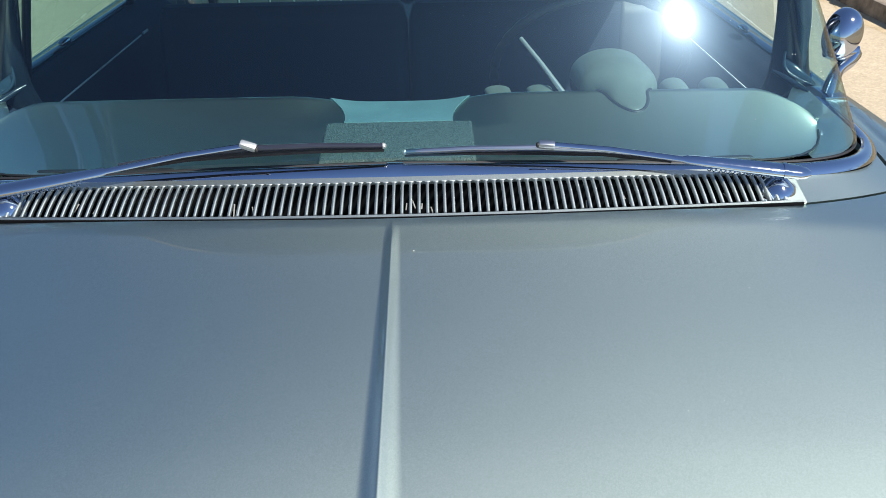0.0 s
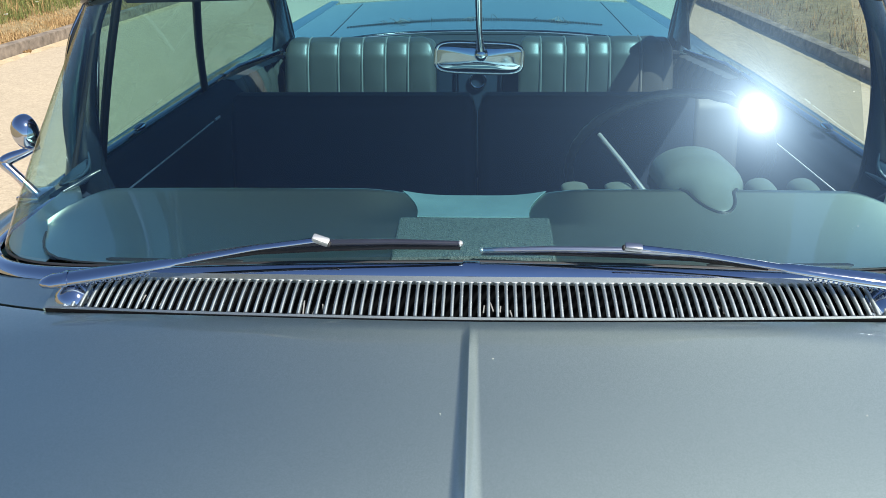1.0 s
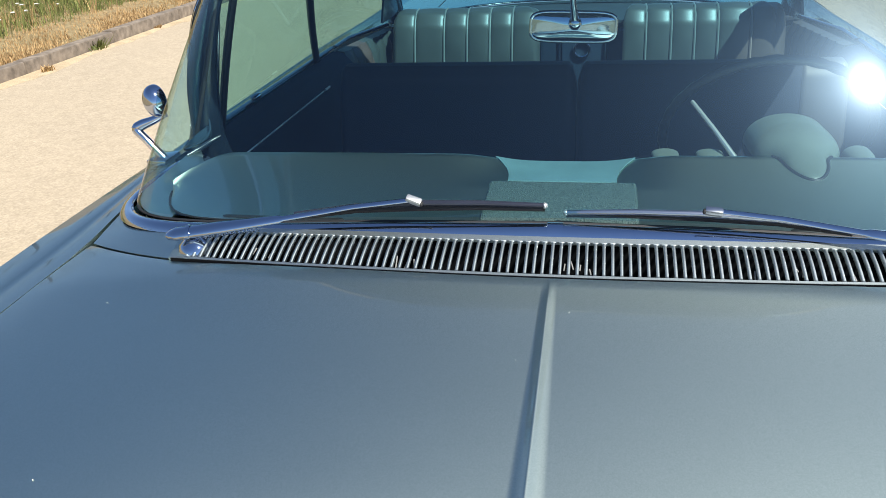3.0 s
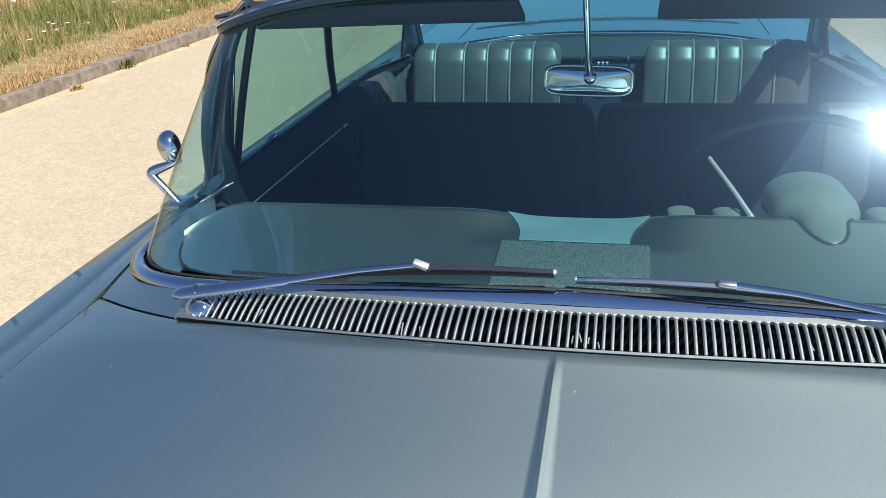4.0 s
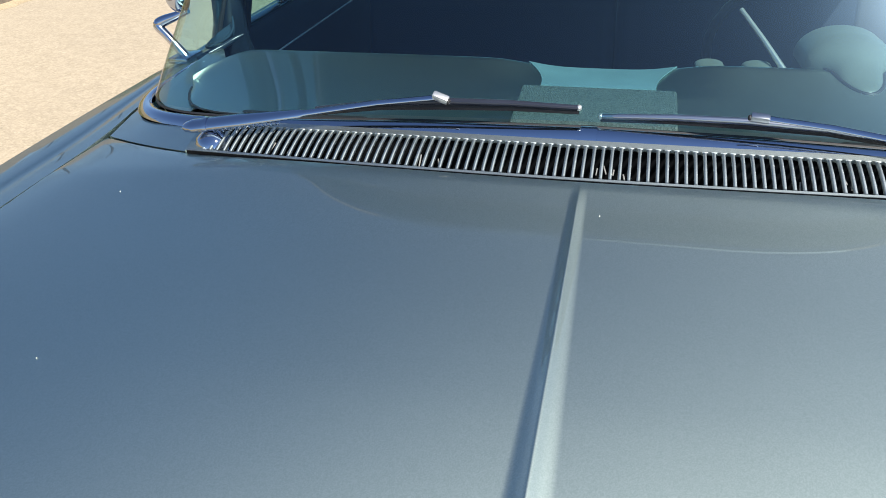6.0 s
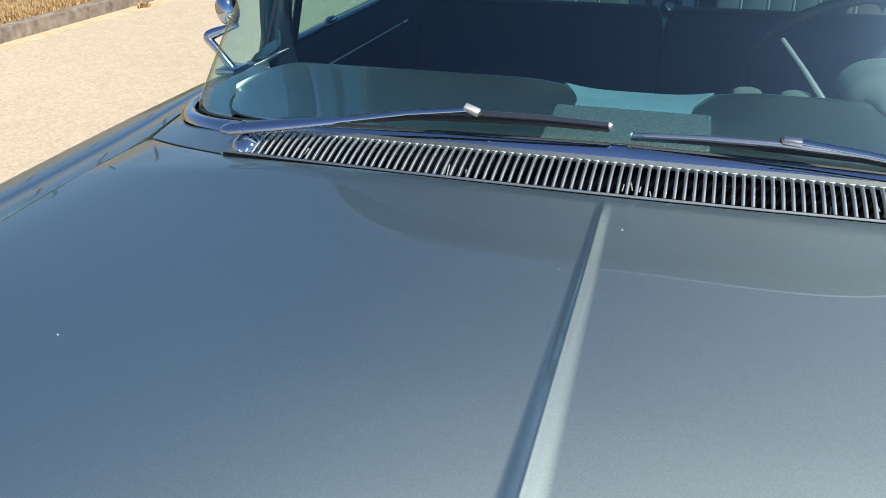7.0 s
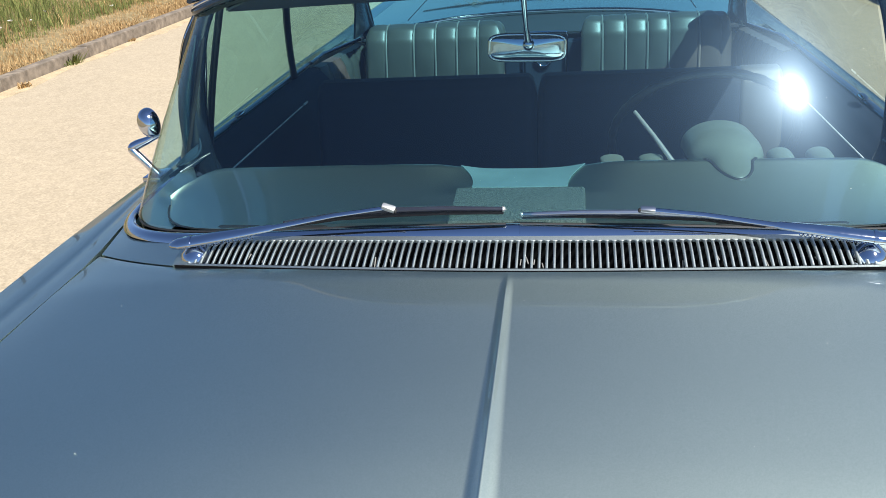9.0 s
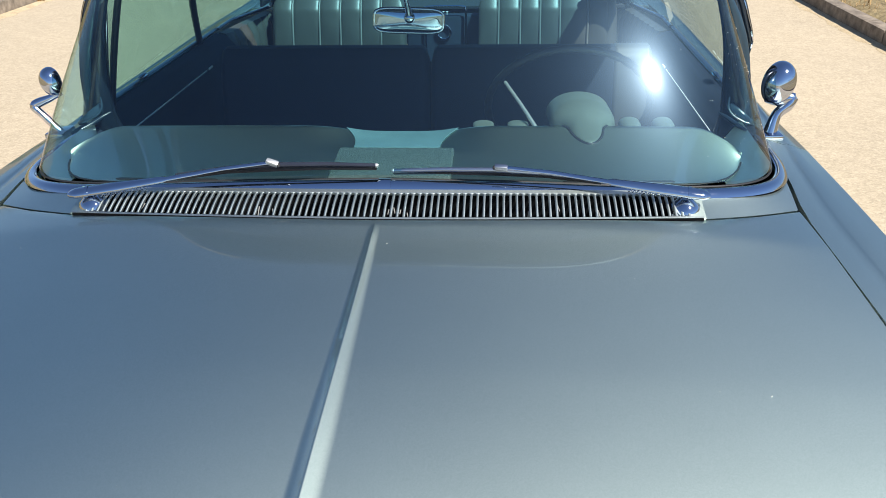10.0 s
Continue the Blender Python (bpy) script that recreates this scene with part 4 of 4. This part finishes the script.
def build_side_mirror(s):
    """The passenger's mirror stands on a bent stalk, the driver's larger one on a short stem."""
    x0, big, z0 = (0.966, 1.0, 1.122) if s < 0 else (0.950, 1.42, 1.115)
    def head(u, v):
        # a teardrop shell, its blunt glass side to the rear
        a, b = u * math.tau, v * math.pi
        r = math.sin(b) ** 0.8
        return pose(s * x0, 0.665, z0, -8, s * 18, s * 12) @ Vector((0.030 * big * r * math.cos(a), -0.032 * big * math.cos(b) * (1.0 if b < math.pi / 2 else 0.35), 0.042 * big * 0.94 * r * math.sin(a)))
    bm = sheet(head, 32, 18)
    bmesh.ops.remove_doubles(bm, verts=bm.verts, dist=1e-4)
    mirror = part("side_mirror", bm, CHROME, car, "round chrome door mirror on a bent stalk" if s < 0 else "large round chrome door mirror on a short stem")
    if s < 0:
        pts = [(-0.955, 0.675, 1.087), (-0.985, 0.67, 1.074), (-1.018, 0.665, 1.062), (-1.030, 0.66, 1.052), (-1.006, 0.655, 1.028), (-0.965, 0.65, 0.982)]
        stalk = limb(pts, [0.008, 0.010, 0.013, 0.012, 0.010, 0.012], 12)
    else:
        pts = [(0.930, 0.67, 1.076), (0.965, 0.67, 1.070), (0.994, 0.668, 1.074), (0.984, 0.664, 1.056), (0.958, 0.658, 1.030), (0.946, 0.65, 0.984)]
        stalk = limb(pts, [0.014, 0.019, 0.014, 0.016, 0.014, 0.018], 12)
    part("stalk", stalk, CHROME, mirror)
    part("foot", block((0.05, 0.08, 0.014), pose(s * (0.968 if s < 0 else 0.946), 0.65, 0.984), 0.005), CHROME, mirror)


for s in (-1, 1):
    build_side_mirror(s)


def build_wiper(s):
    # s -1 the passenger's, 1 the driver's; each blade points to the middle
    if s < 0:
        base, clip, tip, tail = Vector((-0.645, 0.092, 1.036)), Vector((-0.232, 0.138, 1.090)), Vector((-0.018, 0.167, 1.073)), Vector((-0.44, 0.128, 1.064))
    else:
        base, clip, tip, tail = Vector((0.645, 0.094, 1.042)), Vector((0.245, 0.132, 1.084)), Vector((0.016, 0.178, 1.057)), Vector((0.45, 0.128, 1.058))
    d = (clip - base).normalized()
    pts = [base - d * 0.018, base - d * 0.012, base, base.lerp(clip, 0.2), base.lerp(clip, 0.36), base.lerp(clip, 0.44), base.lerp(clip, 0.46), base.lerp(clip, 0.75) + Vector((0, 0, 0.003)), clip]
    arm = part("wiper", tube(pts, [0.006, 0.011, 0.0145, 0.0135, 0.0105, 0.009, 0.006, 0.0055, 0.005], 12, 0.55, (0, -0.45, 0.9)), CHROME, car, "chrome wiper arm with a black-edged blade")
    part("ferrule", tube([base + d * 0.02, base + d * 0.026], 0.0155, 12, 0.6, (0, -0.45, 0.9)), CHROME, arm)
    coil = []
    for i in range(121):
        k = i / 120
        p = base.lerp(clip, mix(0.08, 0.36, k)) + Vector((0, -0.004, -0.011))
        a = k * math.tau * 15
        coil.append(p + Vector((0, 0.0028 * math.cos(a), 0.0028 * math.sin(a))))
    part("spring", tube(coil, 0.0011, 4), CHROME, arm)
    mid = tail.lerp(tip, 0.5) + Vector((0, 0, 0.012))
    part("blade", tube([tail, tail.lerp(mid, 0.5) + Vector((0, 0, 0.004)), mid, mid.lerp(tip, 0.5) + Vector((0, 0, 0.002)), tip], [0.004, 0.006, 0.007, 0.0065, 0.0055], 10, 0.8), LACQUER if s < 0 else STEEL, arm)
    part("rubber", tube([tail + Vector((0, 0.004, -0.007)), tail.lerp(mid, 0.5) + Vector((0, 0.004, -0.004)), mid + Vector((0, 0.004, -0.010)), mid.lerp(tip, 0.5) + Vector((0, 0.004, -0.006)), tip + Vector((0, 0.004, -0.006))], 0.0055 if s < 0 else 0.004, 6, 1.1), BLACK, arm)
    turn = Matrix.Translation(clip + Vector((0, -0.002, -0.0005))) @ pose(0, 0, 0, 24, 0, 0) @ pose(0, 0, 0, 0, 14 if s < 0 else 3, -12 if s < 0 else -4)
    part("clip", block((0.027, 0.012, 0.011), turn, 0.003), NICKEL if s < 0 else STEEL, arm, "pale metal blade clip" if s < 0 else "dark chrome blade clip")
    part("clip_bolt", ball(turn @ Matrix.Translation((-s * 0.0145, -0.002, 0)) @ Matrix.Diagonal((0.003, 0.005, 0.004, 1)), 12, 8), BLACK, arm)
    part("blade_tip", ball(Matrix.Translation(tip) @ Matrix.Diagonal((0.005, 0.006, 0.005, 1)), 12, 8), NICKEL, arm)
    x, y = base.x - s * 0.026, base.y + 0.012
    part("pivot", tube([(x, y, 0.984), (x, y, 1.006), (x, y, 1.016), (x, y, 1.023), (x, y, 1.030)], [0.034, 0.032, 0.027, 0.018, 0.010], 24, up=(0, 1, 0)), CHROME, arm)
    part("pivot_collar", tube([(x, y, 0.98), (x, y, 1.000), (x, y, 1.004)], [0.034, 0.033, 0.029], 24, up=(0, 1, 0)), CHROME, arm)


for s in (-1, 1):
    build_wiper(s)


def build_specks(name, place, count, seed, parent, label):
    """Scattered grains of pale dust and dried drops on a surface."""
    rng = random.Random(seed)
    verts, faces = [], []
    for _ in range(count):
        p, r = place(rng.random(), rng.random()), rng.uniform(0.0004, 0.0011)
        i = len(verts)
        verts += [p + Vector(d) * r for d in ((1, 0, 0), (-1, 0, 0), (0, 1, 0), (0, -1, 0), (0, 0, 1), (0, 0, -1))]
        faces += [(i + a, i + b, i + c) for a, b, c in ((0, 2, 4), (2, 1, 4), (1, 3, 4), (3, 0, 4), (2, 0, 5), (1, 2, 5), (3, 1, 5), (0, 3, 5))]
    me = bpy.data.meshes.new(name)
    me.from_pydata(verts, [], faces)
    me.materials.append(FLOWER)
    ob = new(name, me)
    ob.parent = parent
    tagged(ob, label, kind="stuff")


build_specks("glass_specks", lambda a, b: ws_point(mix(0.55, 0.92, a ** 0.6), mix(0.04, 0.7, b)) + Vector((0, -0.002, 0.001)), 45, 31, car, "pale dust specks on the windshield glass")
build_specks("hood_specks", lambda a, b: Vector((mix(-0.7, 0.7, a), mix(-0.9, -0.03, b), hood_z(mix(-0.7, 0.7, a), mix(-0.9, -0.03, b)) + 0.0006)), 22, 32, car, "pale dust specks on the bonnet paint")


# ---- roadside ----
build_kerb("kerb_west", ROAD_L - 0.075, -1, "weathered concrete kerb stones")
build_kerb("kerb_east", ROAD_R + 0.075, 1, "weathered concrete kerb stones")


def build_grass(name, mat, label, count, x0, x1, y0, y1, hmin, hmax, seed):
    rng = random.Random(seed)
    verts, faces = [], []
    for _ in range(count):
        x, y = mix(x0, x1, rng.random() ** 1.3), rng.uniform(y0, y1)
        if noise.noise((x * 0.8, y * 0.8, seed)) + rng.uniform(-0.3, 0.5) < 0:
            continue
        z = ground_z(x, y) - 0.02
        for _ in range(6):
            a, h, w = rng.uniform(0, math.tau), rng.uniform(hmin, hmax), rng.uniform(0.002, 0.006)
            lean = rng.uniform(0.1, 0.6) * h
            px, py = x + rng.uniform(-0.06, 0.06), y + rng.uniform(-0.06, 0.06)
            c, s = math.cos(a), math.sin(a)
            i = len(verts)
            verts += [(px - s * w, py + c * w, z), (px + s * w, py - c * w, z), (px + c * lean * 0.5 + s * w * 0.6, py + s * lean * 0.5 - c * w * 0.6, z + h * 0.65),
                      (px + c * lean * 0.5 - s * w * 0.6, py + s * lean * 0.5 + c * w * 0.6, z + h * 0.65), (px + c * lean, py + s * lean, z + h)]
            faces += [(i, i + 1, i + 2, i + 3), (i + 3, i + 2, i + 4)]
    me = bpy.data.meshes.new(name)
    me.from_pydata(verts, [], faces)
    me.materials.append(mat)
    tagged(new(name, me), label, "grass", kind="stuff")


def build_drift(x, side, label, seed):
    """Sand and grit that has blown against the kerb foot, with a ragged outer line."""
    rng = random.Random(seed)
    bm = bmesh.new()
    rows = []
    for i in range(381):
        y = -2 + 0.09 * i
        w = max(0.03, 0.13 + 0.12 * noise.noise((y * 0.9, seed, 0)) + 0.07 * noise.noise((y * 4.1, seed, 3)) + rng.uniform(-0.012, 0.012))
        rows.append([bm.verts.new((x + side * w * k, y, z)) for k, z in ((0.0, 0.016), (0.35, 0.012), (0.8, 0.006), (1.0, 0.001))])
    for a, b in zip(rows, rows[1:]):
        for i in range(3):
            bm.faces.new((a[i], a[i + 1], b[i + 1], b[i]))
    tagged(part("sand_drift", bm, SAND), label, "sand", kind="stuff")


build_drift(ROAD_L, 1, "loose pale sand along the foot of the kerb", 41)
build_drift(ROAD_R, -1, "loose pale sand along the foot of the kerb", 42)
build_grass("dry_grass", STRAW, "dry straw-coloured low grass along the kerb", 46000, ROAD_L - 0.18, -8.2, 3, 30, 0.02, 0.075, 3)
build_grass("green_weeds", GREEN, "tall green weeds on the bank", 30000, ROAD_L - 0.9, -12.5, 3, 34, 0.07, 0.26, 4)
build_grass("tall_straw", STRAW, "tall dry stalks among the weeds", 3500, ROAD_L - 0.9, -12.5, 3, 34, 0.1, 0.32, 7)
build_grass("verge_grass", STRAW, "sparse dry grass beside the kerb", 5000, ROAD_R + 0.2, 9, 3, 32, 0.03, 0.16, 5)


def build_flowers():
    rng = random.Random(11)
    bm = bmesh.new()
    for _ in range(700):
        x, y = rng.uniform(-11, ROAD_L - 0.8), rng.uniform(4, 30)
        z = ground_z(x, y) + rng.uniform(0.10, 0.26)
        r = rng.uniform(0.015, 0.035)
        ring = [bm.verts.new((x + r * math.cos(i * math.tau / 6), y + r * math.sin(i * math.tau / 6), z + rng.uniform(-0.006, 0.006))) for i in range(6)]
        low = bm.verts.new((x, y, z - 0.02))
        bm.faces.new(ring)
        for i in range(6):
            bm.faces.new((ring[i], low, ring[(i + 1) % 6]))
    tagged(part("white_flowers", bm, FLOWER), "white umbel flower heads among the weeds", "flowers", kind="stuff")


build_flowers()


def build_tuft(x, y, size, mat, label, seed):
    rng = random.Random(seed)
    bm = bmesh.new()
    for _ in range(90):
        a, h, w = rng.uniform(0, math.tau), size * rng.uniform(0.4, 1.0), rng.uniform(0.004, 0.009)
        px, py = x + rng.gauss(0, size * 0.22), y + rng.gauss(0, size * 0.5)
        c, s = math.cos(a), math.sin(a)
        q = [(px - s * w, py + c * w, -0.005), (px + s * w, py - c * w, -0.005), (px + c * h * 0.4 + s * w, py + s * h * 0.4 - c * w, h * 0.6), (px + c * h * 0.8, py + s * h * 0.8, h)]
        v = [bm.verts.new(p) for p in q]
        bm.faces.new(v[:3])
        bm.faces.new((v[0], v[2], v[3]))
    tagged(part("weed_tuft", bm, mat, None, "", False), label, "weed", group="weeds at the kerb")


build_tuft(-5.36, 7.25, 0.14, GREEN, "green weed growing at the kerb foot", 21)
build_tuft(-5.25, 6.15, 0.07, STRAW, "low dry weed on the road edge", 22)
build_tuft(-5.35, 8.57, 0.06, STRAW, "low dry weed on the road edge", 23)


def build_fence(x, label, seed):
    """Posts with a bent top and three strands above a coarse wire mesh."""
    rng = random.Random(seed)
    fence = tagged(new("fence"), label, "fence")
    out = math.copysign(0.3, x)
    for i in range(26):
        y = -16 + 3.0 * i
        z = ground_z(x, y)
        lean = rng.uniform(-0.05, 0.05)
        part("post", limb([(x, y, z - 0.2), (x, y, z + 1.0), (x + lean, y + lean, z + 1.9), (x + out + lean, y + lean, z + 2.25)], [0.06, 0.06, 0.055, 0.045], 8, 1.0, (0, 1, 0), 3), POSTWOOD, fence)
    line = [(-16 + 1.5 * i, ground_z(x, -16 + 1.5 * i)) for i in range(51)]
    for h in (0.15, 1.0, 1.85):
        part("wire", tube([(x, y, z + h) for y, z in line], 0.006, 4), POSTWOOD, fence)
    for k in (0.3, 0.65, 1.0):
        part("strand", tube([(x + out * k, y, z + mix(1.9, 2.24, k)) for y, z in line], 0.006, 4), POSTWOOD, fence)
    verts, faces = [], []
    for i in range(600):
        y = -16 + 0.125 * i
        z = ground_z(x, y)
        for dy in (-1.7, 1.7):
            n = len(verts)
            verts += [(x - 0.003, y, z + 0.1), (x + 0.003, y + 0.008, z + 0.1), (x + 0.003, y + dy + 0.008, z + 1.85), (x - 0.003, y + dy, z + 1.85)]
            faces.append((n, n + 1, n + 2, n + 3))
    me = bpy.data.meshes.new("mesh_wire")
    me.from_pydata(verts, [], faces)
    me.materials.append(POSTWOOD)
    net = new("mesh_wire", me)
    net.parent = fence
    tagged(net, "thin crossed fence wire", kind="stuff")


build_fence(-20.0, "dark post and wire mesh fence on the crest of the bank", 8)
build_fence(18.5, "dark post and wire mesh fence above the verge", 9)
